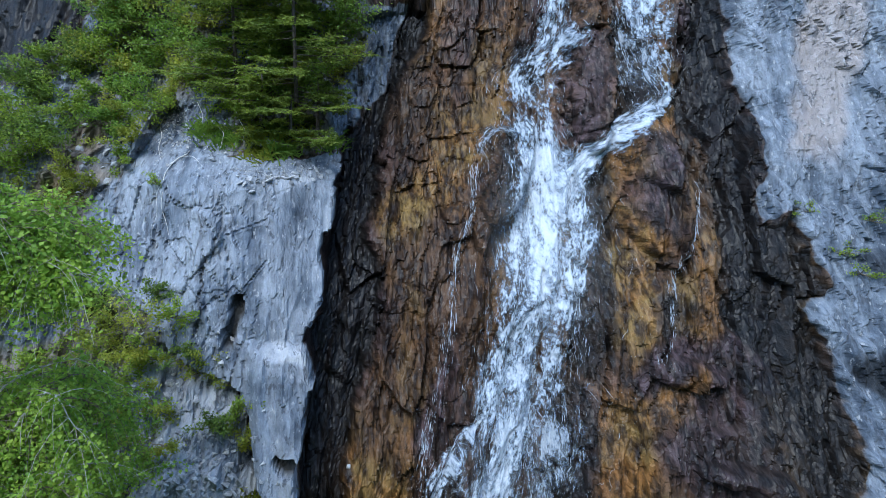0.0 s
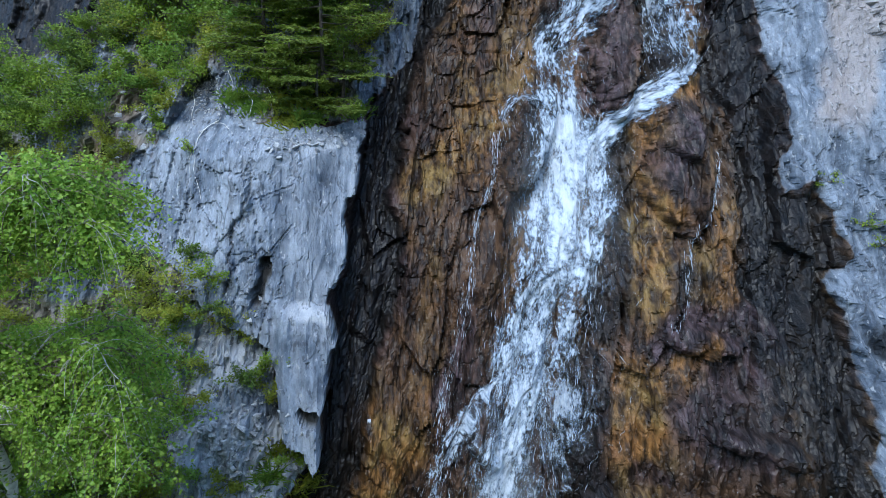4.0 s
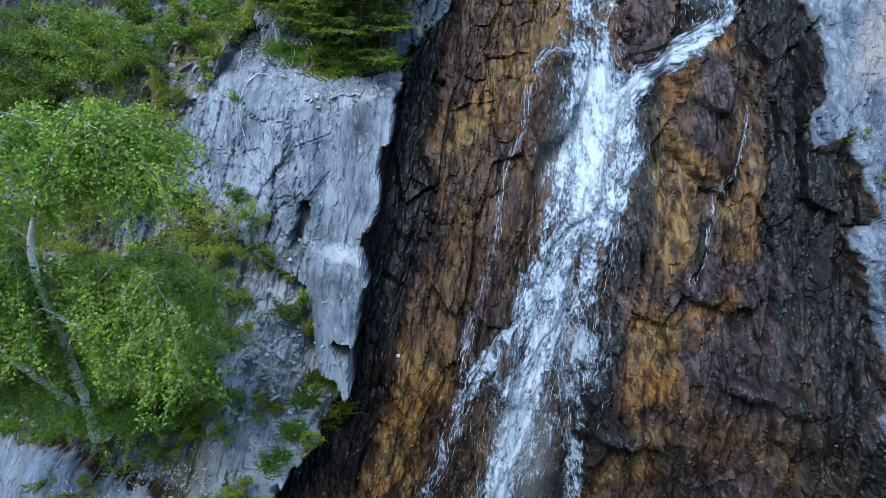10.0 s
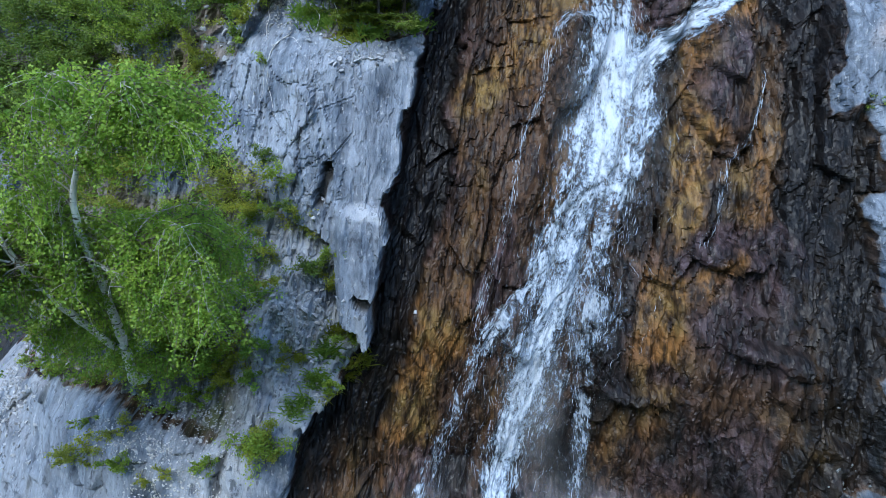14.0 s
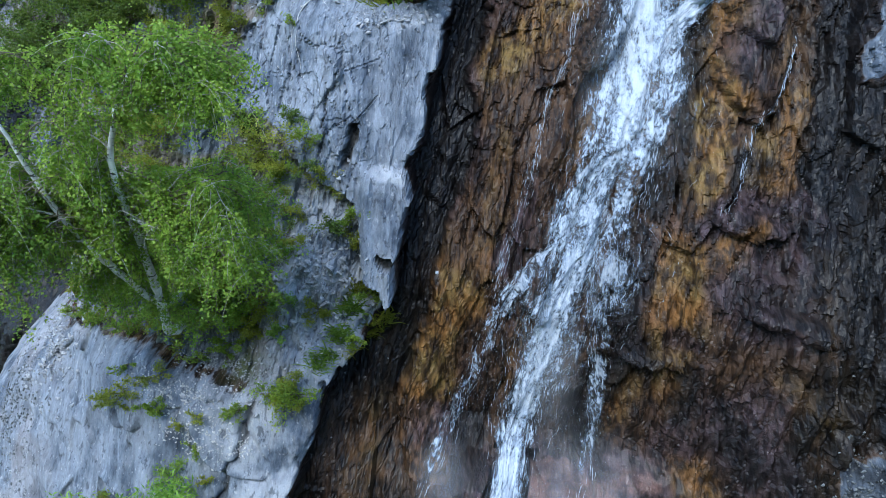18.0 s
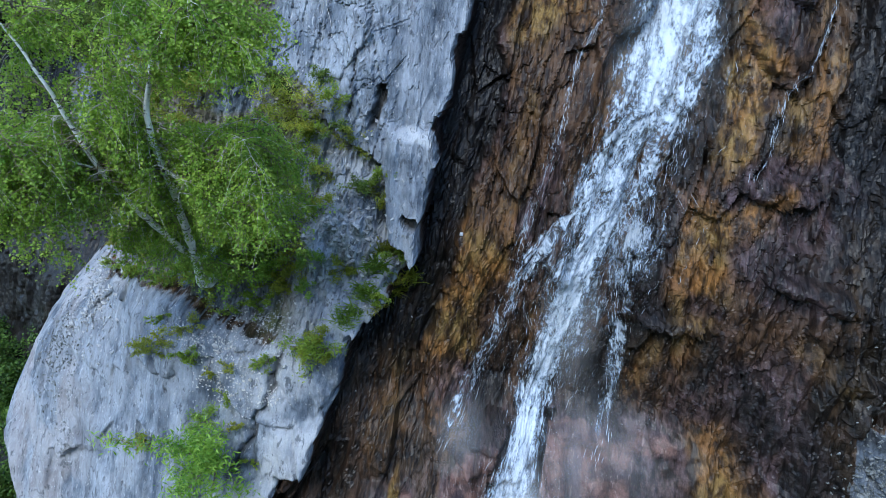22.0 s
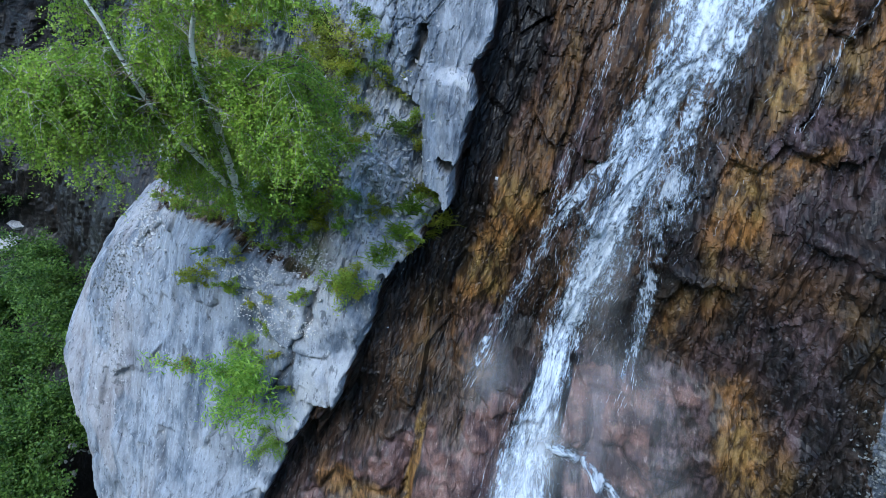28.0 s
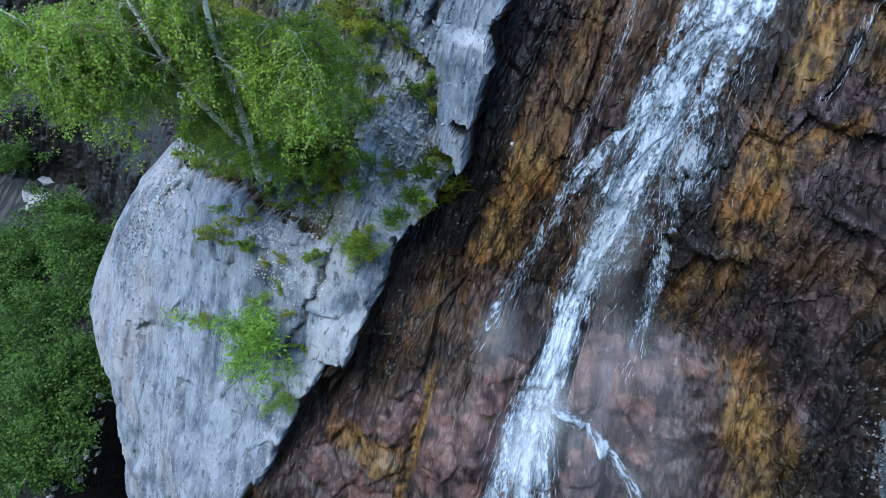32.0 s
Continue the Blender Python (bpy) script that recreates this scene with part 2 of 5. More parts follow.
        inner = soft(-1.45 - x + 0.12 * (z - 6.5) + 0.15 * fbm(x * 2, z * 2, 2, 19), -0.15, 0.25)
        lf, _ = blocks(s * 11 + 0.5 * fbm(x * 3, z * 2, 2, 21), z * 2.6, 117)
        lk, ek = blocks(x * 2.1 - 0.4 * z, z * 1.3 + 0.5 * x, 104)
        y = y - m["slab"] * (0.05 * vnoise(s * 2.2, b * 0.3, 101) + (1 - inner) * (0.042 * ridged(s * 3.6 + 0.6 * fbm(x, z, 2, 9), b * 0.4, 2, 107) + 0.014 * lf)
            + inner * (0.045 * lk * soft(ek, 0, 0.15) + 0.02 * fbm((x + 0.3 * z) * 5, z * 3, 3, 111) + 0.016 * lf - 0.05 * soft(0.05 - ek, 0, 0.05)) + (0.025 * ls + 0.015 * lt) * crumble)
        # the open joint that drops from the root to the slot, and the ledge beside it
        joint = np.abs(wx + 2.3 - 0.28 * (z - 6.4) + 0.06 * vnoise(z * 3, z * 0, 6)) / 0.035
        m["split"] = m["slab"] * soft(1 - joint, 0, 1) * soft(z, 5.7, 5.9) * soft(7.9 - z, 0, 0.4)
        y = y + 0.06 * m["split"] + m["slab"] * 0.05 * soft(x + 2.3 - 0.28 * (z - 6.4), -0.03, 0.03) * soft(z, 5.6, 6.0) * soft(7.2 - z, 0, 0.9)
        y = y + m["slab"] * 0.7 * np.clip(z - 7.85 + 0.1 * fbm(x * 3, z, 2, 18), 0, 1)
        y = y - m["slab"] * 0.3 * soft(6.0 + 0.05 * fbm(x * 6, z, 2, 17) - z, 0, 0.13) * soft(x, -1.75, -1.55)
        ld, _ = blocks((x + 0.45 * z) * 7 + 0.5 * fbm(x * 2, z * 2, 2, 23), z * 4, 119)
        l5, e5 = blocks(x * 1.1 + z * 0.8, z * 0.9 - x * 0.4, 113)
        y = y - m["dome"] * (0.07 * fbm(x * 0.8, z * 0.8, 3, 121) + 0.12 * l5 * soft(e5, 0, 0.12) + 0.045 * ridged((x + 0.35 * z) * 2.4, z * 1.0, 4, 127) + 0.02 * fbm((x + 0.4 * z) * 5, z * 2.6, 3, 131) + 0.016 * ld)
        # crack across the dome
        crack = np.abs(wx + 3.55 - 0.42 * (z - 2.0) + 0.1 * vnoise(z * 5, z * 0, 3)) / 0.09
        m["crack"] = m["dome"] * soft(1 - crack, 0, 1) * soft(z, 0.5, 1.0)
        y = y + 0.12 * m["crack"]
        l6, _ = blocks(x * 4.2, z * 4.2, 139)
        y = y - m["soil"] * (0.13 * fbm(x * 1.3, z * 1.3, 4, 141) + 0.05 * l6)
    return y, m


# ---- materials ----
def material(name):
    mat = bpy.data.materials.new(name)
    mat.use_nodes = True
    nt = mat.node_tree
    nt.nodes.clear()
    out = nt.nodes.new("ShaderNodeOutputMaterial")
    return mat, nt, out


def node(nt, kind, **values):
    n = nt.nodes.new(kind)
    for key, value in values.items():
        if key in n.inputs:
            n.inputs[key].default_value = value
    return n


def mixc(nt, fac, a, b, blend="MIX"):
    n = nt.nodes.new("ShaderNodeMix")
    n.data_type, n.blend_type = "RGBA", blend
    for slot, v in ((0, fac), (6, a), (7, b)):
        if isinstance(v, (int, float)):
            n.inputs[slot].default_value = v
        elif isinstance(v, tuple):
            n.inputs[slot].default_value = (*v, 1) if len(v) == 3 else v
        else:
            nt.links.new(v, n.inputs[slot])
    return n.outputs[2]


def calc(nt, op, a, b=0.0, clamp=False):
    n = nt.nodes.new("ShaderNodeMath")
    n.operation, n.use_clamp = op, clamp
    for slot, v in ((0, a), (1, b)):
        if isinstance(v, (int, float)):
            n.inputs[slot].default_value = v
        else:
            nt.links.new(v, n.inputs[slot])
    return n.outputs[0]


def ramp(nt, fac, lo, hi):
    n = nt.nodes.new("ShaderNodeMapRange")
    n.interpolation_type = "SMOOTHSTEP"
    nt.links.new(fac, n.inputs["Value"])
    n.inputs["From Min"].default_value, n.inputs["From Max"].default_value = lo, hi
    return n.outputs["Result"]


def stretched(nt, scale, turn=(0, 0, 0)):
    geo = nt.nodes.new("ShaderNodeNewGeometry")
    mp = nt.nodes.new("ShaderNodeMapping")
    nt.links.new(geo.outputs["Position"], mp.inputs["Vector"])
    mp.inputs["Scale"].default_value = scale
    mp.inputs["Rotation"].default_value = turn
    return mp.outputs[0]


def tex(nt, vec, scale, detail=4, rough=0.55, kind="ShaderNodeTexNoise"):
    n = nt.nodes.new(kind)
    nt.links.new(vec, n.inputs["Vector"])
    n.inputs["Scale"].default_value = scale
    if kind == "ShaderNodeTexNoise":
        n.inputs["Detail"].default_value, n.inputs["Roughness"].default_value = detail, rough
        return n.outputs["Fac"]
    return n.outputs["Distance"]


def rock_material():
    mat, nt, out = material("rock")
    bs = node(nt, "ShaderNodeBsdfPrincipled")
    nt.links.new(bs.outputs[0], out.inputs[0])
    at = nt.nodes.new("ShaderNodeAttribute")
    at.attribute_name = "stain"
    sep = nt.nodes.new("ShaderNodeSeparateColor")
    nt.links.new(at.outputs["Color"], sep.inputs[0])
    ochre, wet, purple = sep.outputs[0], sep.outputs[1], sep.outputs[2]
    grey = at.outputs["Alpha"]
    at2 = nt.nodes.new("ShaderNodeAttribute")
    at2.attribute_name = "cover"
    sep2 = nt.nodes.new("ShaderNodeSeparateColor")
    nt.links.new(at2.outputs["Color"], sep2.inputs[0])
    soil, pale, cut_shade = sep2.outputs[0], sep2.outputs[1], sep2.outputs[2]
    plain = stretched(nt, (1, 1, 1))
    along = stretched(nt, (1, 0.3, 0.28), (0, radians(-14), 0))
    sheer = stretched(nt, (1, 0.07, 0.08), (0, radians(-4), 0))
    warm = at2.outputs["Alpha"]
    n_run = tex(nt, sheer, 5.0, 5, 0.55)
    n_big, n_mid, n_fine = tex(nt, plain, 1.3, 5), tex(nt, along, 6.5, 5, 0.58), tex(nt, along, 19.0, 4, 0.6)
    n_grit = tex(nt, plain, 55.0, 3, 0.6)
    patch = calc(nt, "MULTIPLY", ramp(nt, tex(nt, plain, 0.9, 3), 0.42, 0.56), 0.6)
    n_mid = mixc(nt, patch, n_mid, tex(nt, plain, 6.0, 5, 0.6))
    n_run = mixc(nt, ramp(nt, pale, 0.35, 0.5), n_run, tex(nt, stretched(nt, (1, 0.8, 0.45), (0, radians(28), 0)), 3.4, 7, 0.64))
    grey = ramp(nt, calc(nt, "ADD", grey, calc(nt, "MULTIPLY", calc(nt, "SUBTRACT", n_mid, 0.5), 1.3)), 0.4, 0.6)

    def cracks(turn, scale, stretch, width):
        """Thin lines along the edges of warped cells."""
        warp = nt.nodes.new("ShaderNodeVectorMath")
        warp.operation = "MULTIPLY_ADD"
        noise = nt.nodes.new("ShaderNodeTexNoise")
        noise.inputs["Scale"].default_value, noise.inputs["Detail"].default_value = 3.0, 5
        vec = stretched(nt, stretch, (0, radians(turn), 0))
        nt.links.new(vec, noise.inputs["Vector"])
        nt.links.new(noise.outputs["Color"], warp.inputs[0])
        warp.inputs[1].default_value = (0.35, 0.35, 0.35)
        nt.links.new(vec, warp.inputs[2])
        cell = nt.nodes.new("ShaderNodeTexVoronoi")
        cell.feature = "DISTANCE_TO_EDGE"
        cell.inputs["Scale"].default_value = scale
        nt.links.new(warp.outputs[0], cell.inputs["Vector"])
        return calc(nt, "SUBTRACT", 1.0, ramp(nt, cell.outputs["Distance"], 0.0, width))

    crack_a = calc(nt, "MULTIPLY", cracks(14, 1.6, (1, 0.5, 0.4), 0.03), ramp(nt, n_big, 0.5, 0.62))
    crack = crack_a
    tone = calc(nt, "ADD", calc(nt, "MULTIPLY", n_mid, 0.55), calc(nt, "MULTIPLY", n_fine, 0.45))
    dark = mixc(nt, ramp(nt, tone, 0.42, 0.59), (0.010, 0.007, 0.006), (0.048, 0.030, 0.02))
    bronze = mixc(nt, ramp(nt, tone, 0.42, 0.6), (0.016, 0.009, 0.006), (0.092, 0.05, 0.026))
    dark = mixc(nt, warm, dark, bronze)
    olive = mixc(nt, ramp(nt, n_big, 0.4, 0.62), (0.265, 0.127, 0.04), (0.225, 0.143, 0.047))
    rust = mixc(nt, ramp(nt, tone, 0.41, 0.6), (0.045, 0.024, 0.008), olive)
    col = mixc(nt, calc(nt, "MULTIPLY", ochre, ramp(nt, n_mid, 0.28, 0.55)), dark, rust)
    plum = mixc(nt, ramp(nt, tone, 0.43, 0.62), (0.016, 0.012, 0.015), (0.098, 0.071, 0.086))
    col = mixc(nt, calc(nt, "MULTIPLY", purple, ramp(nt, n_mid, 0.25, 0.6)), col, plum)
    blush = mixc(nt, ramp(nt, tex(nt, plain, 2.6, 7, 0.62), 0.36, 0.64), (0.036, 0.021, 0.021), (0.178, 0.099, 0.08))
    blush = mixc(nt, ramp(nt, tex(nt, stretched(nt, (1, 0.5, 0.4), (0, radians(-20), 0)), 1.7, 5, 0.6), 0.46, 0.66), blush, (0.09, 0.062, 0.066))
    blush = mixc(nt, calc(nt, "MULTIPLY", ramp(nt, n_fine, 0.58, 0.7), 0.6), blush, (0.34, 0.25, 0.22))
    col = mixc(nt, ramp(nt, calc(nt, "ADD", purple, calc(nt, "MULTIPLY", calc(nt, "SUBTRACT", n_mid, 0.5), 0.8)), 0.75, 1.0), col, blush)
    g1 = mixc(nt, ramp(nt, calc(nt, "ADD", calc(nt, "MULTIPLY", n_run, 0.45), calc(nt, "ADD", calc(nt, "MULTIPLY", n_mid, 0.3), calc(nt, "MULTIPLY", n_big, 0.25))), 0.4, 0.6), (0.082, 0.100, 0.128), (0.25, 0.28, 0.322))
    g2 = mixc(nt, ramp(nt, n_fine, 0.32, 0.66), (0.66, 0.67, 0.69), (1.1, 1.1, 1.1))
    g1 = mixc(nt, 1.0, g1, g2, "MULTIPLY")
    g1 = mixc(nt, calc(nt, "MULTIPLY", warm, 0.75), g1, (0.37, 0.315, 0.285))
    g1 = mixc(nt, calc(nt, "MULTIPLY", pale, ramp(nt, n_big, 0.35, 0.6)), g1, (0.39, 0.40, 0.42))
    pits = ramp(nt, tex(nt, stretched(nt, (1, 0.5, 0.45), (0, radians(24), 0)), 10.0, 5, 0.7), 0.56, 0.63)
    g1 = mixc(nt, calc(nt, "MULTIPLY", pits, 0.66), g1, (0.055, 0.06, 0.07))
    flake = ramp(nt, tex(nt, stretched(nt, (1, 0.5, 0.45), (0, radians(24), 0)), 19.0, 4, 0.6), 0.6, 0.68)
    g1 = mixc(nt, calc(nt, "MULTIPLY", flake, 0.55), g1, (0.47, 0.475, 0.48))
    g1 = mixc(nt, calc(nt, "MULTIPLY", crack, 0.4), g1, (0.07, 0.068, 0.07))
    col = mixc(nt, calc(nt, "MULTIPLY", crack_a, 0.5), col, (0.012, 0.009, 0.008))
    col = mixc(nt, grey, col, g1)
    earth = mixc(nt, ramp(nt, n_mid, 0.35, 0.7), (0.09, 0.08, 0.055), (0.33, 0.305, 0.285))
    earth = mixc(nt, ramp(nt, n_big, 0.5, 0.62), earth, (0.07, 0.085, 0.02))
    earth = mixc(nt, calc(nt, "MULTIPLY", warm, calc(nt, "MULTIPLY", ramp(nt, n_mid, 0.35, 0.65), 0.6)), earth, (0.25, 0.165, 0.125))
    col = mixc(nt, soil, col, earth)
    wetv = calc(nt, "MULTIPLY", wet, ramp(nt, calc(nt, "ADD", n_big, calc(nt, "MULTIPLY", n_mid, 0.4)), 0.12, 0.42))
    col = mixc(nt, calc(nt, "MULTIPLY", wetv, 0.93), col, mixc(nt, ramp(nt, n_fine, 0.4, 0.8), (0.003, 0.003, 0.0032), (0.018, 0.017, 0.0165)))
    # hollows take a dark colour too, shade painted over their real depth
    col = mixc(nt, calc(nt, "MULTIPLY", cut_shade, 0.88), col, (0.03, 0.025, 0.018))
    speck = mixc(nt, ramp(nt, n_grit, 0.3, 0.75), (0.7, 0.7, 0.7), (1.25, 1.25, 1.25))
    col = mixc(nt, calc(nt, "SUBTRACT", 0.8, calc(nt, "MULTIPLY", grey, 0.5)), col, speck, "MULTIPLY")
    nt.links.new(col, bs.inputs["Base Color"])
    dry = calc(nt, "MAXIMUM", grey, soil)
    nt.links.new(calc(nt, "MULTIPLY", calc(nt, "SUBTRACT", 1.0, dry), 0.12), bs.inputs["Coat Weight"])
    bs.inputs["Coat Roughness"].default_value = 0.18
    bs.inputs["Specular IOR Level"].default_value = 0.17
    rg = nt.nodes.new("ShaderNodeMapRange")
    nt.links.new(dry, rg.inputs["Value"])
    rg.inputs["To Min"].default_value, rg.inputs["To Max"].default_value = 0.36, 0.85
    nt.links.new(calc(nt, "ADD", calc(nt, "MULTIPLY", n_fine, 0.3), calc(nt, "SUBTRACT", rg.outputs[0], 0.08)), bs.inputs["Roughness"])
    bump = nt.nodes.new("ShaderNodeBump")
    bump.inputs["Distance"].default_value, bump.inputs["Strength"].default_value = 0.04, 1.0
    nt.links.new(calc(nt, "ADD", calc(nt, "ADD", n_fine, calc(nt, "MULTIPLY", n_mid, 0.8)), calc(nt, "SUBTRACT", calc(nt, "MULTIPLY", n_grit, 0.2), calc(nt, "MULTIPLY", crack, 0.4))), bump.inputs["Height"])
    nt.links.new(bump.outputs[0], bs.inputs["Normal"])
    return mat


def leaf_material(name, low, high, through_amount=0.5):
    mat, nt, out = material(name)
    geo = nt.nodes.new("ShaderNodeNewGeometry")
    plain = stretched(nt, (1, 1, 1))
    n = tex(nt, plain, 2.3, 3)
    col = mixc(nt, geo.outputs["Random Per Island"], low, high)
    col = mixc(nt, 0.8, col, mixc(nt, ramp(nt, n, 0.3, 0.7), (0.6, 0.68, 0.6), (1.25, 1.15, 1.1)), "MULTIPLY")
    bs = node(nt, "ShaderNodeBsdfPrincipled", Roughness=0.55)
    tr = node(nt, "ShaderNodeBsdfTranslucent")
    nt.links.new(col, bs.inputs["Base Color"])
    nt.links.new(col, tr.inputs["Color"])
    mx = nt.nodes.new("ShaderNodeMixShader")
    mx.inputs[0].default_value = through_amount
    nt.links.new(bs.outputs[0], mx.inputs[1])
    nt.links.new(tr.outputs[0], mx.inputs[2])
    nt.links.new(mx.outputs[0], out.inputs[0])
    return mat


def plain_material(name, low, high, scale=20, rough=0.8, stretch=(1, 1, 1), bump_depth=0.01):
    mat, nt, out = material(name)
    v = stretched(nt, stretch)
    n, n2 = tex(nt, v, scale, 5), tex(nt, v, scale * 4.3, 4)
    bs = node(nt, "ShaderNodeBsdfPrincipled", Roughness=rough)
    col = mixc(nt, ramp(nt, calc(nt, "ADD", calc(nt, "MULTIPLY", n, 0.7), calc(nt, "MULTIPLY", n2, 0.3)), 0.35, 0.66), low, high)
    nt.links.new(col, bs.inputs["Base Color"])
    bump = nt.nodes.new("ShaderNodeBump")
    bump.inputs["Distance"].default_value = bump_depth
    nt.links.new(n2, bump.inputs["Height"])
    nt.links.new(bump.outputs[0], bs.inputs["Normal"])
    nt.links.new(bs.outputs[0], out.inputs[0])
    return mat


def water_material(name, body, across, along_scale):
    """White falling water: opaque where it is full of air, clear between the threads."""
    mat, nt, out = material(name)
    at = nt.nodes.new("ShaderNodeAttribute")
    at.attribute_name = "run"
    mp = nt.nodes.new("ShaderNodeMapping")
    nt.links.new(at.outputs["Vector"], mp.inputs["Vector"])
    mp.inputs["Scale"].default_value = (across, along_scale, 1)
    n1, n2 = tex(nt, mp.outputs[0], 1.0, 5, 0.62), tex(nt, mp.outputs[0], 4.3, 6, 0.72)
    cov = nt.nodes.new("ShaderNodeAttribute")
    cov.attribute_name = "thick"
    s = calc(nt, "ADD", cov.outputs["Fac"], calc(nt, "ADD", calc(nt, "MULTIPLY", calc(nt, "SUBTRACT", n1, 0.5), 2.2), calc(nt, "MULTIPLY", calc(nt, "SUBTRACT", n2, 0.5), 2.2)))
    alpha = calc(nt, "MULTIPLY", ramp(nt, s, 0.22, 0.85), body)
    bs = node(nt, "ShaderNodeBsdfPrincipled", Roughness=0.35)
    col = mixc(nt, ramp(nt, s, 0.4, 1.2), (0.3, 0.37, 0.46), (0.66, 0.70, 0.75))
    nt.links.new(col, bs.inputs["Base Color"])
    bump = nt.nodes.new("ShaderNodeBump")
    bump.inputs["Distance"].default_value = 0.03
    nt.links.new(n2, bump.inputs["Height"])
    nt.links.new(bump.outputs[0], bs.inputs["Normal"])
    clear = node(nt, "ShaderNodeBsdfTransparent")
    mx = nt.nodes.new("ShaderNodeMixShader")
    nt.links.new(alpha, mx.inputs[0])
    nt.links.new(clear.outputs[0], mx.inputs[1])
    nt.links.new(bs.outputs[0], mx.inputs[2])
    nt.links.new(mx.outputs[0], out.inputs[0])
    return mat


ROCK = rock_material()
BIRCH_LEAF = leaf_material("birch_leaf", (0.195, 0.345, 0.04), (0.39, 0.53, 0.075))
SHRUB_LEAF = leaf_material("shrub_leaf", (0.155, 0.245, 0.025), (0.32, 0.42, 0.048))
HEATH_LEAF = leaf_material("heath_leaf", (0.19, 0.235, 0.026), (0.38, 0.40, 0.048))
LARCH_LEAF = leaf_material("larch_leaf", (0.13, 0.28, 0.03), (0.34, 0.52, 0.08))
FERN_LEAF = leaf_material("fern_leaf", (0.15, 0.26, 0.034), (0.30, 0.43, 0.07))
# darker leaf copy: the side gully's shade is put into its colour
GULLY_SHADE_LEAF = leaf_material("gully_shade_leaf", (0.028, 0.08, 0.014), (0.18, 0.31, 0.055))
# darker leaf copy for the upper left bank, shade put into the colour
SHADE_LEAF = leaf_material("shade_leaf", (0.08, 0.14, 0.02), (0.20, 0.275, 0.04))
NEEDLE = leaf_material("needle", (0.1, 0.155, 0.021), (0.29, 0.36, 0.048), 0.25)
def bark_material():
    """White birch bark with short dark scars across it."""
    mat, nt, out = material("birch_bark")
    bs = node(nt, "ShaderNodeBsdfPrincipled", Roughness=0.7)
    patch, scar = tex(nt, stretched(nt, (1, 1, 1)), 7.0, 4), tex(nt, stretched(nt, (0.8, 0.8, 3.2)), 11.0, 5, 0.65)
    col = mixc(nt, ramp(nt, patch, 0.35, 0.65), (0.62, 0.61, 0.59), (0.9, 0.89, 0.87))
    col = mixc(nt, ramp(nt, scar, 0.56, 0.62), col, (0.07, 0.065, 0.06))
    nt.links.new(col, bs.inputs["Base Color"])
    bump = nt.nodes.new("ShaderNodeBump")
    bump.inputs["Distance"].default_value = 0.01
    nt.links.new(scar, bump.inputs["Height"])
    nt.links.new(bump.outputs[0], bs.inputs["Normal"])
    nt.links.new(bs.outputs[0], out.inputs[0])
    return mat


BARK = bark_material()
TWIG = plain_material("twig", (0.10, 0.08, 0.05), (0.24, 0.2, 0.14), 30)
DEADWOOD = plain_material("deadwood", (0.4, 0.38, 0.36), (0.72, 0.7, 0.67), 30, 0.8)
STONE = plain_material("stone", (0.22, 0.22, 0.23), (0.50, 0.50, 0.50), 14, 0.85)
DARKSTONE = plain_material("dark_stone", (0.05, 0.055, 0.055), (0.22, 0.23, 0.225), 14, 0.6)
DARKBARK = plain_material("conifer_bark", (0.035, 0.028, 0.022), (0.11, 0.09, 0.075), 20, 0.9)
TWIG_PALE = plain_material("pale_twig", (0.3, 0.27, 0.22), (0.58, 0.55, 0.5), 30, 0.8)
SCRAP = plain_material("scrap", (0.6, 0.6, 0.6), (0.8, 0.8, 0.8), 10, 0.5)
WATER = water_material("white_water", 0.95, 7.0, 3.0)
VEIL = water_material("water_veil", 0.6, 9.0, 3.0)


# ---- mesh helpers ----
def fast_mesh(name, verts, faces, smooth=False):
    """A mesh from arrays of corners and of quads or triangles."""
    me = bpy.data.meshes.new(name)
    verts, faces = np.asarray(verts, np.float32), np.asarray(faces, np.int32)
    k = faces.shape[1]
    me.vertices.add(len(verts))
    me.vertices.foreach_set("co", verts.ravel())
    me.loops.add(faces.size)
    me.loops.foreach_set("vertex_index", faces.ravel())
    me.polygons.add(len(faces))
    me.polygons.foreach_set("loop_start", np.arange(0, faces.size, k, dtype=np.int32))
    me.polygons.foreach_set("use_smooth", np.full(len(faces), smooth))
    me.update(calc_edges=True)
    return me


def part(name, me, mat, parent=None, label=""):
    ob = new(name, me)
    if not me.materials:
        me.materials.append(mat)
    if parent:
        ob.parent = parent
        ob.matrix_parent_inverse = parent.matrix_world.inverted()
    return tagged(ob, label)


def thing(name, place, label, category, group=""):
    ob = new(name)
    ob.location = place
    ob.matrix_world = Matrix.Translation(place)
    return tagged(ob, label, category, group)


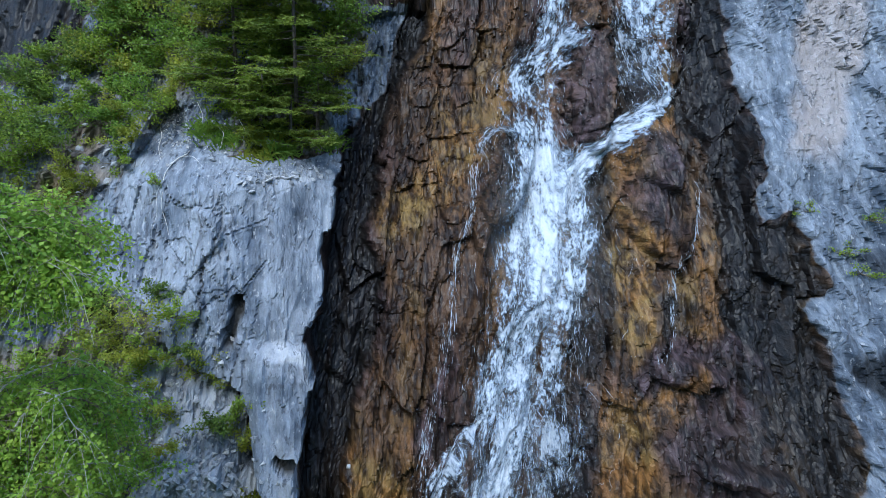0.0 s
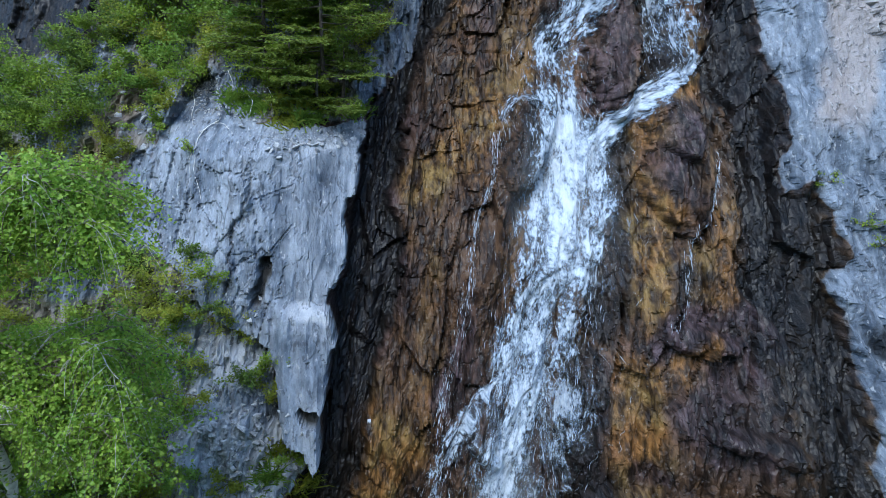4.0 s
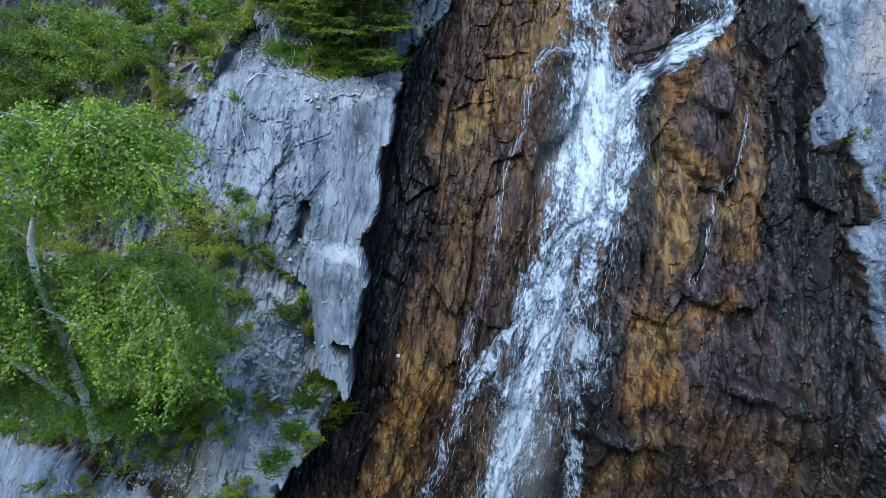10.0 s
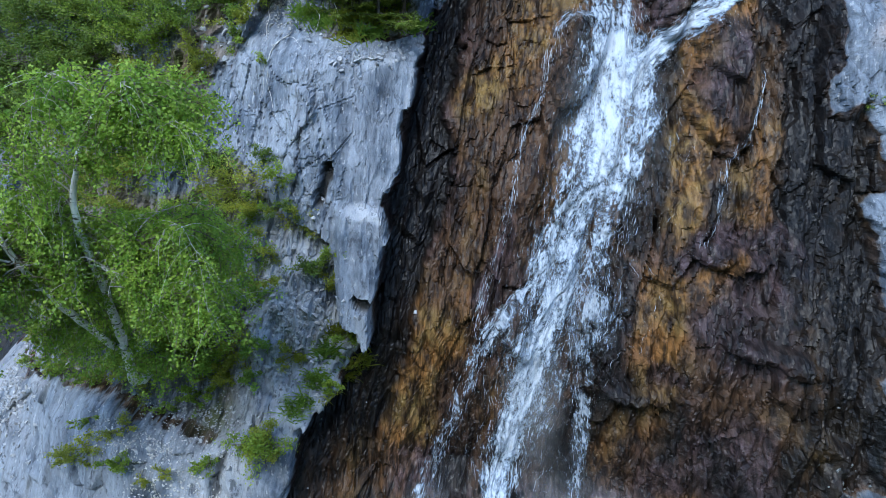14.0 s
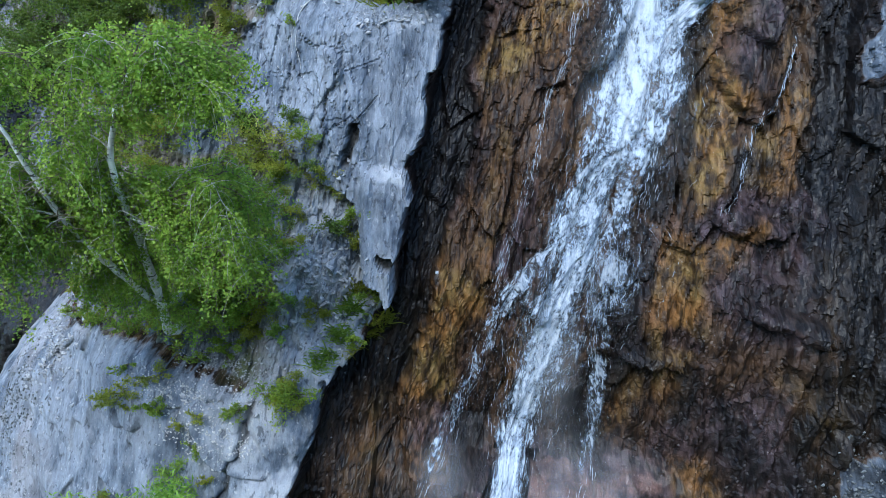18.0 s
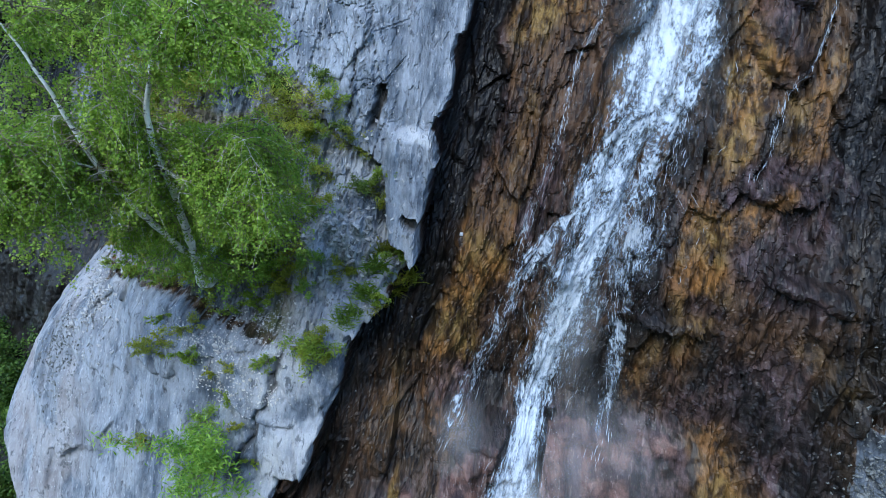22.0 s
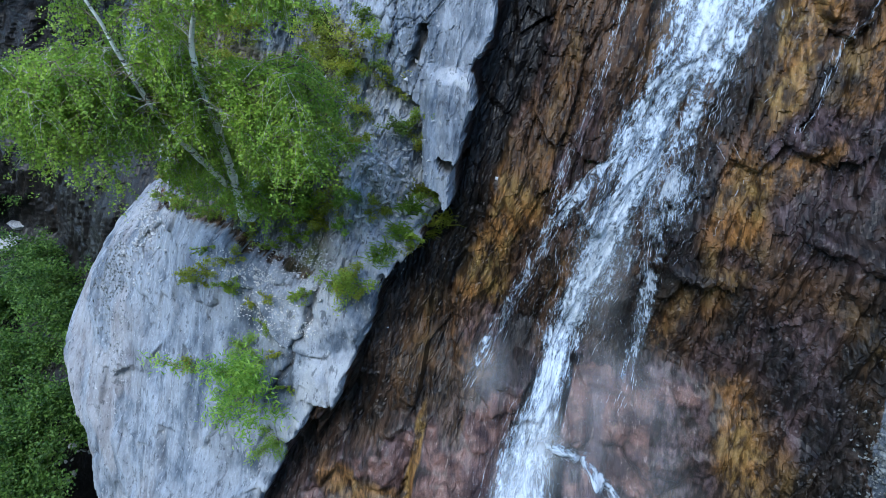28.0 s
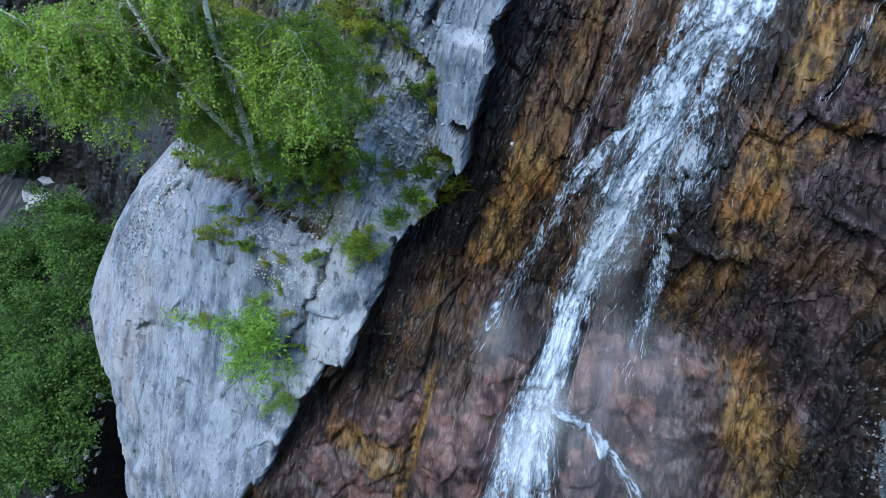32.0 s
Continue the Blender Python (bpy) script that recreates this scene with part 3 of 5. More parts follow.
def tube(points, radii, sides=7):
    """A tapered tube along points."""
    p = np.asarray(points, float)
    d = np.gradient(p, axis=0)
    d /= np.linalg.norm(d, axis=1, keepdims=True) + 1e-9
    ref = np.where(np.abs(d[:, 2:3]) > 0.9, np.array([[1.0, 0, 0]]), np.array([[0, 0, 1.0]]))
    u = np.cross(d, ref)
    u /= np.linalg.norm(u, axis=1, keepdims=True) + 1e-9
    v = np.cross(d, u)
    ang = np.linspace(0, 2 * np.pi, sides, endpoint=False)
    r = np.asarray(radii, float)[:, None, None]
    ring = p[:, None] + r * (np.cos(ang)[None, :, None] * u[:, None] + np.sin(ang)[None, :, None] * v[:, None])
    n = len(p)
    i, j = np.meshgrid(np.arange(n - 1), np.arange(sides), indexing="ij")
    a, b = i * sides + j, i * sides + (j + 1) % sides
    f = np.stack([a, b, b + sides, a + sides], -1).reshape(-1, 4)
    return ring.reshape(-1, 3), f


def joined(pieces):
    vs, fs, at = [], [], 0
    for v, f in pieces:
        vs.append(v)
        fs.append(f + at)
        at += len(v)
    return np.concatenate(vs), np.concatenate(fs)


def bend(points, n):
    """Points spread smoothly along a bent line."""
    p = np.asarray(points, float)
    s = np.r_[0, np.cumsum(np.linalg.norm(np.diff(p, axis=0), axis=1))]
    q = np.linspace(0, s[-1], n)
    out = np.stack([np.interp(q, s, p[:, k]) for k in range(p.shape[1])], 1)
    for _ in range(2 if n < 30 else 8):
        out[1:-1] = 0.25 * out[:-2] + 0.5 * out[1:-1] + 0.25 * out[2:]
    return out


def leaves(centres, size, rng, up=0.35, narrow=0.62, droop=0.0):
    """One pointed leaf of two folded halves at each centre."""
    n = len(centres)
    ax = rng.normal(size=(n, 3))
    ax[:, 2] = ax[:, 2] * 0.7 - droop
    ax /= np.linalg.norm(ax, axis=1, keepdims=True)
    nm = rng.normal(size=(n, 3)) * 0.8 + [0, -0.25, up + 0.4]
    sd = np.cross(ax, nm)
    sd /= np.linalg.norm(sd, axis=1, keepdims=True) + 1e-9
    nm = np.cross(sd, ax)
    s = size * rng.uniform(0.6, 1.25, (n, 1))
    tip, side, lift = ax * s, sd * s * narrow * 0.5, nm * s * 0.12
    v = np.stack([centres - tip * 0.5, centres + side + lift - tip * 0.05, centres + tip * 0.5, centres - side + lift - tip * 0.05], 1).reshape(-1, 3)
    return v, np.arange(4 * n).reshape(n, 4)


# ---- the rock ----
def steps(*spans):
    out = [np.arange(a, b, h) for a, b, h in spans]
    return np.concatenate(out + [np.array([spans[-1][1]])])


gx = steps((-30, -24, 0.2), (-24, -13.5, 0.1), (-13.5, -11.6, 0.07), (-11.6, -4.6, 0.038), (-4.6, 6.2, 0.026), (6.2, 8.4, 0.035), (8.4, 16, 0.15))
gz = steps((-16, -13, 0.2), (-13, -4.6, 0.1), (-4.6, -1.3, 0.045), (-1.3, 10.7, 0.028), (10.7, 20, 0.18))
X, Z = np.meshgrid(gx, gz)
Y, MASK = cliff(X, Z)


def ground_at(x, z):
    """Depth of the rock's mesh at x, z."""
    i = int(np.clip(np.searchsorted(gx, x) - 1, 0, len(gx) - 2))
    j = int(np.clip(np.searchsorted(gz, z) - 1, 0, len(gz) - 2))
    u, v = (x - gx[i]) / (gx[i + 1] - gx[i]), (z - gz[j]) / (gz[j + 1] - gz[j])
    return float((Y[j, i] * (1 - u) + Y[j, i + 1] * u) * (1 - v) + (Y[j + 1, i] * (1 - u) + Y[j + 1, i + 1] * u) * v)


a_run = X - 0.2 * Z
streak = fbm(a_run * 1.5, Z * 0.33, 4, 201)
W_X = X + 0.16 * fbm(X * 1.6, Z * 1.1, 4, 203)
W_Z = Z + 0.16 * fbm(X * 1.6, Z * 1.1, 4, 207)


def stroke(points, width):
    """A soft-edged streak down the wall along points in x and z."""
    dist = np.full(X.shape, 99.0)
    for (ax, az), (bx, bz) in zip(points, points[1:]):
        t = np.clip(((W_X - ax) * (bx - ax) + (W_Z - az) * (bz - az)) / ((bx - ax) ** 2 + (bz - az) ** 2), 0, 1)
        dist = np.minimum(dist, np.hypot(W_X - ax - t * (bx - ax), W_Z - az - t * (bz - az)))
    return soft(width - dist, -0.5 * width, 0.45 * width)


RED_X, RED_Z = 4.45, 8.3
RUST = [([(2.6, 10.85), (2.19, 10.29), (1.94, 9.42)], 0.34), ([(1.88, 9.04), (1.37, 8.41), (1.04, 7.81)], 0.33), ([(0.67, 7.65), (0.36, 7.27)], 0.3), ([(4.1, 8.82), (3.73, 8.22), (3.66, 7.76)], 0.2),
        ([(3.66, 7.14), (3.53, 6.63), (3.36, 6.06)], 0.25), ([(4.45, 7.09), (4.1, 6.05)], 0.27), ([(3.15, 5.22), (2.96, 4.69), (2.94, 4.12)], 0.26), ([(3.91, 5.42), (3.76, 5.18)], 0.18)]
RUST_LOW = [([(-0.12, 4.02), (-0.53, 3.31), (-0.57, 2.52)], 0.36), ([(3.06, 4.49), (2.85, 3.82), (2.8, 3.3)], 0.34), ([(2.37, 2.63), (2.55, 3.21)], 0.26), ([(-0.84, 2.5), (-0.76, 2.01)], 0.24),
            ([(3.38, 2.06), (3.6, 1.24)], 0.34), ([(2.58, 3.0), (2.3, 2.29)], 0.28), ([(-2.9, -0.26), (-2.23, -0.39), (-1.86, -0.63)], 0.28)]
BROWN = [([(0.79, 6.68), (0.31, 5.65), (0.01, 4.7), (-0.34, 4.03)], 0.49), ([(1.71, 7.1), (1.5, 6.37)], 0.34), ([(4.12, 7.56), (3.98, 6.66)], 0.5), ([(0.85, 5.32), (0.58, 4.45), (0.5, 3.77)], 0.36), ([(4.1, 4.56), (4.51, 3.69)], 0.55),
         ([(3.3, 2.83), (3.67, 1.99)], 0.5), ([(3.88, 4.96), (4.21, 4.73)], 0.5), ([(3.7, 3.46), (3.96, 1.71), (4.44, 0.77)], 0.55), ([(2.2, 10.6), (1.4, 9.0), (0.6, 7.6)], 0.7)]
PLUM = [([(-0.12, 6.1), (-0.4, 5.46)], 0.38), ([(3.54, 10.15), (3.34, 9.28), (3.24, 8.77)], 0.31), ([(4.03, 8.46), (3.99, 8.16), (3.86, 7.7)], 0.22), ([(3.48, 5.56), (3.92, 5.76), (4.42, 5.85)], 0.2), ([(4.93, 6.02), (4.72, 5.67)], 0.2),
        ([(3.19, 3.87), (2.99, 3.79)], 0.16), ([(4.32, 5.27), (3.72, 4.66), (4.09, 4.43)], 0.29)]
PLUM_LOW = [([(3.84, 2.92), (4.31, 2.36), (4.68, 1.96)], 0.45), ([(4.04, 3.13), (4.12, 2.5), (4.56, 2.05)], 0.4), ([(0.94, 5.48), (0.67, 4.46)], 0.2), ([(-0.75, 1.94), (-0.22, 1.95)], 0.33), ([(5.0, 10.33), (4.9, 9.9)], 0.26)]
SEEP = [([(5.32, 10.13), (5.1, 8.94), (5.1, 8.14), (5.04, 7.37)], 0.36), ([(4.78, 6.64), (5.19, 6.94), (5.52, 6.91), (5.46, 6.43)], 0.42), ([(5.44, 5.73), (5.46, 5.1), (5.48, 4.49)], 0.45), ([(3.35, 7.87), (3.17, 6.95), (2.92, 6.15), (2.75, 5.56)], 0.2),
        ([(2.49, 5.12), (2.27, 4.05)], 0.28), ([(2.07, 8.59), (2.03, 8.09), (1.9, 7.68)], 0.2), ([(2.59, 10.08), (2.47, 9.41)], 0.22)]
SEEP_LOW = [([(5.27, 5.08), (5.29, 4.22), (5.47, 3.16)], 0.5), ([(4.8, 5.4), (5.21, 5.73)], 0.34), ([(2.35, 4.6), (2.19, 3.77)], 0.23), ([(3.2, 3.32), (3.01, 2.91)], 0.2), ([(2.45, 3.58), (1.99, 2.54), (1.92, 1.94)], 0.32), ([(0.18, 1.95), (0.08, 1.6)], 0.24),
            ([(3.99, 6.38), (3.89, 6.04)], 0.14), ([(4.19, 10.27), (3.98, 9.11)], 0.26), ([(4.7, 3.3), (4.75, 2.4), (4.5, 0.2)], 0.3)]
rusty, browny, plummy, seeping = [np.max([stroke(p, w) for p, w in rows], axis=0) for rows in (RUST + RUST_LOW, BROWN, PLUM + PLUM_LOW, SEEP + SEEP_LOW)]
OCHRE = np.clip(0.12 + 0.6 * streak + 0.95 * rusty - 0.4 * plummy, 0, 1) * (1 - 0.7 * MASK["pink"] * (1 - rusty))
WARM = np.clip(0.45 + 0.5 * fbm(a_run * 0.8 + 9, Z * 0.3, 3, 217) + 0.6 * browny, 0, 1)
PURPLE = 0.85 * np.clip(0.02 + 0.8 * fbm(a_run * 1.1 + 4, Z * 0.45, 3, 211), 0, 0.7) * (1 - 0.8 * rusty)
PURPLE = np.maximum(PURPLE, 0.72 * plummy)
PURPLE = np.maximum(PURPLE, MASK["pink"] * (1 - 0.8 * rusty) * np.clip(0.95 + 0.4 * fbm(X * 1.5, Z * 1.5, 3, 213), 0, 1))
vein = soft(0.12 - np.abs(X + 1.4 - 0.13 * (Z - 0.3) + 0.1 * fbm(Z * 2, X * 2, 3, 215)), 0, 0.06) * soft(0.95 - Z, 0, 0.1)
OCHRE = np.maximum(OCHRE, vein)
PURPLE = PURPLE * (1 - vein)
GREY = np.clip(MASK["slab"] + MASK["dome"] + MASK["right"], 0, 1)
GREY = np.maximum(GREY, MASK["soil"] * 0.92)
GREY = np.maximum(GREY, soft(-8.0 - X, 0, 1.5) * (1 - MASK["gully"]) * soft(3.0 - Z, 0, 1))
# wet rock runs dark; the side gully's shade is painted in with it
WET_SHADE = np.clip(MASK["band"] * (1.25 - 0.75 * soft(3.2 - Z, 0, 1.5)) + MASK["rdark"] * 1.2 + 1.3 * MASK["gully"] + 1.1 * MASK["high"] + np.clip(0.4 * fbm(a_run * 0.9, Z * 0.25, 3, 221) - 0.12, 0, 0.5) * (1 - MASK["pink"]) * (1 - rusty), 0, 1)
WET_SHADE = np.maximum(WET_SHADE, 0.9 * seeping * (1 - MASK["pink"]))
WET_SHADE = np.maximum(WET_SHADE, soft(X + 0.4 * fbm(X, Z, 3, 225), 4.05, 4.85) * soft(6.0 - Z, 0, 1.0) * (1 - 0.5 * plummy))
WET_SHADE = np.maximum(WET_SHADE, 0.85 * soft(X + 0.6 * fbm(X, Z, 3, 226), 3.3, 4.2) * soft(5.4 - Z, 0, 0.8) * soft(0.6 + fbm(a_run * 1.4, Z * 0.8, 3, 227), 0.1, 0.6) * (1 - 0.8 * rusty * soft(4.2 - X, 0, 0.5)))
WET_SHADE = WET_SHADE * (1 - MASK["slab"]) * (1 - MASK["dome"]) * (1 - MASK["right"]) * (1 - MASK["soil"])
WET_SHADE = np.maximum(WET_SHADE, MASK["right"] * soft(fbm(X * 0.8 + Z * 0.5, Z * 0.9, 3, 231), 0.25, 0.6) * soft(8.0 - Z, 0, 1.5) * 0.9)
block_grey = soft(0.42 * np.clip((W_Z - 8.85) / 1.0, 0, 1) - np.abs(W_X - 0.3 - 0.12 * (Z - 9.7)), 0, 0.06) * soft(10.8 - Z, 0, 0.1)
GREY = np.maximum(GREY, block_grey)
gravel = soft(5.6 - X, 0, 0.3) * soft(3.1 - Z, 0, 0.3) * MASK["right"]
WET_SHADE = np.maximum(WET_SHADE, 0.55 * gravel)
WET_SHADE = WET_SHADE * (1 - 0.9 * block_grey * soft(0.65 - X + 0.2 * (Z - 9), 0, 0.1))
SOILC = MASK["soil"] * (1 - 0.85 * soft(9.5 - Z, 0, 0.5) * soft(Z, 8.0, 8.3) * soft(-1.8 - X, 0, 0.5)) * (1 - 0.9 * soft(X, -3.8, -2.8) * soft(5.9 - Z, 0, 0.6)) * soft(fbm(X * 1.1, Z * 1.1, 4, 241), -0.25, 0.25)
# pale rock, plus light painted on the slab's ledge, lip and dome's right end
PALE_LIT = np.maximum(MASK["slab"] * 0.8 * soft(0.09 - np.abs(W_Z - 5.93), 0, 0.06) * soft(W_X, -1.5, -1.25), MASK["slab"] * soft(0.16 - np.abs(W_Z - 8.12), 0, 0.1) * soft(W_X, -1.5, -0.9)) + MASK["dome"] * (0.36 + 0.5 * soft(X, -4.6, -3.6)) + 0.15 * MASK["right"] * soft(Z, 7.6, 8.6) + 0.3 * MASK["slab"] + 0.8 * MASK["soil"] * soft(X, -4.0, -3.0) * soft(6.2 - Z, 0, 0.5)
# slot and pocket carry painted shade; crack, joint and split their dark lines
CUT_SHADE = np.maximum(np.maximum(MASK["cut_shade"], MASK["crack"] * 0.8), np.maximum(0.55 * MASK["joint"], 0.6 * MASK["split"]))

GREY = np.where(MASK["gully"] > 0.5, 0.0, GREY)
peach = soft(0.45 - np.abs(W_X - 6.3 - 0.25 * (Z - 9.3)), 0, 0.2) * soft(W_Z, 8.2, 8.7) * MASK["right"]
ruddy = MASK["dome"] * soft(fbm(X * 0.9, Z * 0.6, 3, 243), 0.0, 0.4) * np.maximum(0.5 * soft(-7.2 - X, 0, 1.5), 0.35 * soft(-0.5 - Z, 0, 1.5))
brink = soft(0.7 - np.abs(X - np.interp(Z, EDGE_Z, EDGE_X) - 0.8), 0, 0.3) * soft(Z, 2.4, 2.9) * soft(4.4 - Z, 0, 0.4)
red_earth = soft(0.34 - np.abs(W_X + RED_X - 0.35 * (Z - RED_Z)), 0, 0.15) * soft(0.7 - np.abs(Z - RED_Z), 0, 0.2) * MASK["soil"]
WARM = np.where(GREY > 0.5, np.maximum(np.maximum(peach, ruddy), np.maximum(np.maximum(0.5 * brink, red_earth), 0.4 * MASK["soil"] * soft(fbm(X * 1.7, Z * 1.7, 3, 245), -0.1, 0.4))), WARM)
SOILC = np.maximum(SOILC * (1 - brink), red_earth)
PALE_LIT = np.maximum(PALE_LIT, 0.8 * brink)

region = np.zeros(X.shape, int)
region[MASK["pink"] > 0.5] = 1
region[MASK["band"] > 0.5] = 2
region[MASK["rdark"] > 0.5] = 3
region[MASK["right"] > 0.5] = 4
region[MASK["soil"] > 0.5] = 5
region[MASK["dome"] > 0.5] = 6
region[MASK["slab"] > 0.5] = 7
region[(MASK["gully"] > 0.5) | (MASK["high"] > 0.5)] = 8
NAMES = [("stained_rock_wall", "steep wet rock wall streaked with rust and plum brown"), ("rock_ledge", "wet pinkish brown rock ledge below the falls"),
         ("wet_gully", "black dripping rock gully beside the grey slab"), ("dark_rock_wall", "almost black wet rock below the grey cliff"),
         ("grey_cliff", "jagged pale grey cliff with dark seepage stains"), ("soil_slope", "steep slope of soil, scree and grey rock"),
         ("rock_dome", "smooth rounded pale grey rock buttress"), ("rock_slab", "upright fluted blue-grey rock slab with a sharp edge"),
         ("gully_wall", "rock wall of the side gully, near-black for wet and painted shade")]
idx = np.arange(X.size).reshape(X.shape)
quads = np.stack([idx[:-1, :-1], idx[:-1, 1:], idx[1:, 1:], idx[1:, :-1]], -1).reshape(-1, 4)
which = region[:-1, :-1].ravel()
P = np.stack([X, Y, Z], -1).reshape(-1, 3)
STAIN = np.stack([OCHRE, WET_SHADE, PURPLE, GREY], -1).reshape(-1, 4).astype(np.float32)
COVER = np.stack([SOILC, PALE_LIT, CUT_SHADE, WARM], -1).reshape(-1, 4).astype(np.float32)
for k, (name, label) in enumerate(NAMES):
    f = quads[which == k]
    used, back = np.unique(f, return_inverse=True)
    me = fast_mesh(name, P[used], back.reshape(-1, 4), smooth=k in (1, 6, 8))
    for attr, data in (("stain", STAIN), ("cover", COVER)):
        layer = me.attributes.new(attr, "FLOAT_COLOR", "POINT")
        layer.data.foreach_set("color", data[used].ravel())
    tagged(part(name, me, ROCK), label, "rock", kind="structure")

# unseen slope added behind the camera to block low sky and leave top light
ox, oz = np.meshgrid(np.linspace(-120, 120, 90), np.linspace(-16, 46, 40))
oy = -17 - 0.55 * (oz + 16) - 3.5 * fbm(ox * 0.06, oz * 0.08, 4, 501)
oi = np.arange(ox.size).reshape(ox.shape)
BLOCKER_GREEN = plain_material("blocker_green", (0.025, 0.04, 0.015), (0.09, 0.12, 0.045), 1.2, 0.95)
far = fast_mesh("sky_block_slope", np.stack([ox, oy, oz], -1).reshape(-1, 3), np.stack([oi[:-1, :-1], oi[1:, :-1], oi[1:, 1:], oi[:-1, 1:]], -1).reshape(-1, 4))
tagged(part("sky_block_slope", far, BLOCKER_GREEN), "unseen slope added behind the camera to block low sky light", "slope", kind="structure")

# valley floor far below
floor_v = np.array([(-400, -400, -15.5), (400, -400, -15.5), (400, 60, -15.5), (-400, 60, -15.5)])
GROUND = plain_material("valley_ground", (0.08, 0.09, 0.05), (0.22, 0.21, 0.19), 0.3, 0.9)
tagged(part("ground", fast_mesh("ground", floor_v, np.array([[0, 1, 2, 3]])), GROUND), "stony green valley floor far below the cliff", "ground", kind="structure")


# ---- water ----
THREAD = plain_material("water_thread", (0.4, 0.47, 0.55), (0.57, 0.61, 0.66), 25, 0.3)


def fall(name, line, widths, seed, mat, lift, thick, parent, label="", threads=0, drops=0):
    """A sheet of water that runs down the rock along a line in x and z, with loose threads and drops before it."""
    rng = np.random.default_rng(seed + 900)
    n = max(8, int(np.sum(np.hypot(*np.diff(np.array(line), axis=0).T)) / 0.035))
    c = bend(line, n)
    w = np.interp(np.linspace(0, 1, n), np.linspace(0, 1, len(widths)), widths)
    run = np.r_[0, np.cumsum(np.hypot(*np.diff(c, axis=0).T))]
    m = max(8, int(max(widths) / 0.025))
    u = np.linspace(-1, 1, m)
    d = np.gradient(c, axis=0)
    d /= np.linalg.norm(d, axis=1, keepdims=True) + 1e-9
    side = np.stack([-d[:, 1], d[:, 0]], 1)
    side[:, 1] *= 0.35
    side *= np.sign(side[:, :1] + 1e-9)
    wob = 1 + 0.22 * vnoise(run * 1.6, run * 0 + seed, seed)

    def lay(s, uu):
        """Places on the sheet, by the way run and the place across."""
        cx, cz = np.interp(s, run, c[:, 0]), np.interp(s, run, c[:, 1])
        sx, sz = np.interp(s, run, side[:, 0]), np.interp(s, run, side[:, 1])
        ww = np.interp(s, run, w * wob) / 2
        x, z = cx + sx * uu * ww, cz + sz * uu * ww
        y1, _ = cliff(x, z, False)
        y2, _ = cliff(x, z)
        across = uu * ww + 0.07 * fbm(s * 0.8, uu * 0.8, 2, seed)
        relief = 0.04 * ridged(across * 6, s * 0.6, 3, seed + 3) + 0.02 * fbm(across * 24, s * 4, 2, seed + 5)
        y = np.minimum(0.5 * y1 + 0.5 * y2, y2 + 0.02) - lift * (0.4 + 0.6 * np.sqrt(np.clip(1 - uu * uu, 0, 1))) - relief
        return x, y, z, across

    S, U = np.meshgrid(run, u, indexing="ij")
    x, y, z, across = lay(S, U)
    ends = soft(run, 0, 0.4) * soft(run[-1] - run, 0, 0.6)
    t = (thick * (1 - np.abs(U) ** 2.5) - 0.45 * np.abs(U) ** 4 + 0.3 * fbm(across * 2, S * 0.7, 2, seed + 8)) * ends[:, None] - (1 - ends[:, None])
    k = np.arange(n * m).reshape(n, m)
    f = np.stack([k[:-1, :-1], k[:-1, 1:], k[1:, 1:], k[1:, :-1]], -1).reshape(-1, 4)
    me = fast_mesh(name, np.stack([x, y, z], -1).reshape(-1, 3), f, True)
    layer = me.attributes.new("run", "FLOAT_VECTOR", "POINT")
    layer.data.foreach_set("vector", np.stack([across, S, 0 * S + seed], -1).astype(np.float32).ravel())
    layer = me.attributes.new("thick", "FLOAT", "POINT")
    layer.data.foreach_set("value", t.astype(np.float32).ravel())
    sheet = part(name, me, mat, parent, label)
    if threads:
        q = 5
        s0 = rng.uniform(0, run[-1] * 0.97, threads)
        ln = rng.uniform(0.03, 0.15, threads)
        u0 = np.clip(rng.normal(size=threads) * 0.5, -1.05, 1.05)
        ss = np.clip(s0[:, None] + ln[:, None] * np.linspace(0, 1, q), 0, run[-1])
        uu = u0[:, None] + 0.012 * np.cumsum(rng.normal(size=(threads, q)), axis=1)
        x, y, z, _ = lay(ss, uu)
        y = y - rng.uniform(0.0, 0.09, (threads, 1)) * np.linspace(0.4, 1, q)
        wid = rng.uniform(0.001, 0.0034, (threads, 1)) * np.sin(np.linspace(0.15, np.pi - 0.1, q))
        v = np.stack([np.stack([x - wid, y, z], -1), np.stack([x, y - wid, z], -1), np.stack([x + wid, y, z], -1)], 2).reshape(-1, 3)
        i, j, h = np.meshgrid(np.arange(threads), np.arange(q - 1), np.arange(2), indexing="ij")
        o = i * q * 3 + j * 3 + h
        tagged(part("thread", fast_mesh("thread", v, np.stack([o, o + 1, o + 4, o + 3], -1).reshape(-1, 4), True), THREAD, parent, "loose white threads of water"), kind="stuff")
    if drops:
        x, y, z, _ = lay(rng.uniform(0, run[-1], drops), rng.normal(size=drops) * 0.85)
        ctr = np.stack([x, y - np.abs(rng.normal(size=drops)) * 0.12, z], -1) + rng.normal(size=(drops, 3)) * 0.03
        r = rng.uniform(0.0015, 0.0042, (drops, 1, 1))
        tet = np.array([(0, 0, 2.2), (1, 0, -0.6), (-0.5, 0.87, -0.6), (-0.5, -0.87, -0.6)])
        v = (ctr[:, None] + r * tet).reshape(-1, 3)
        o = np.arange(drops)[:, None, None] * 4
        f = (o + np.array([[0, 1, 2], [0, 2, 3], [0, 3, 1], [1, 3, 2]])).reshape(-1, 3)
        tagged(part("spray", fast_mesh("spray", v, f), THREAD, parent, "flying white drops"), kind="stuff")
    return sheet


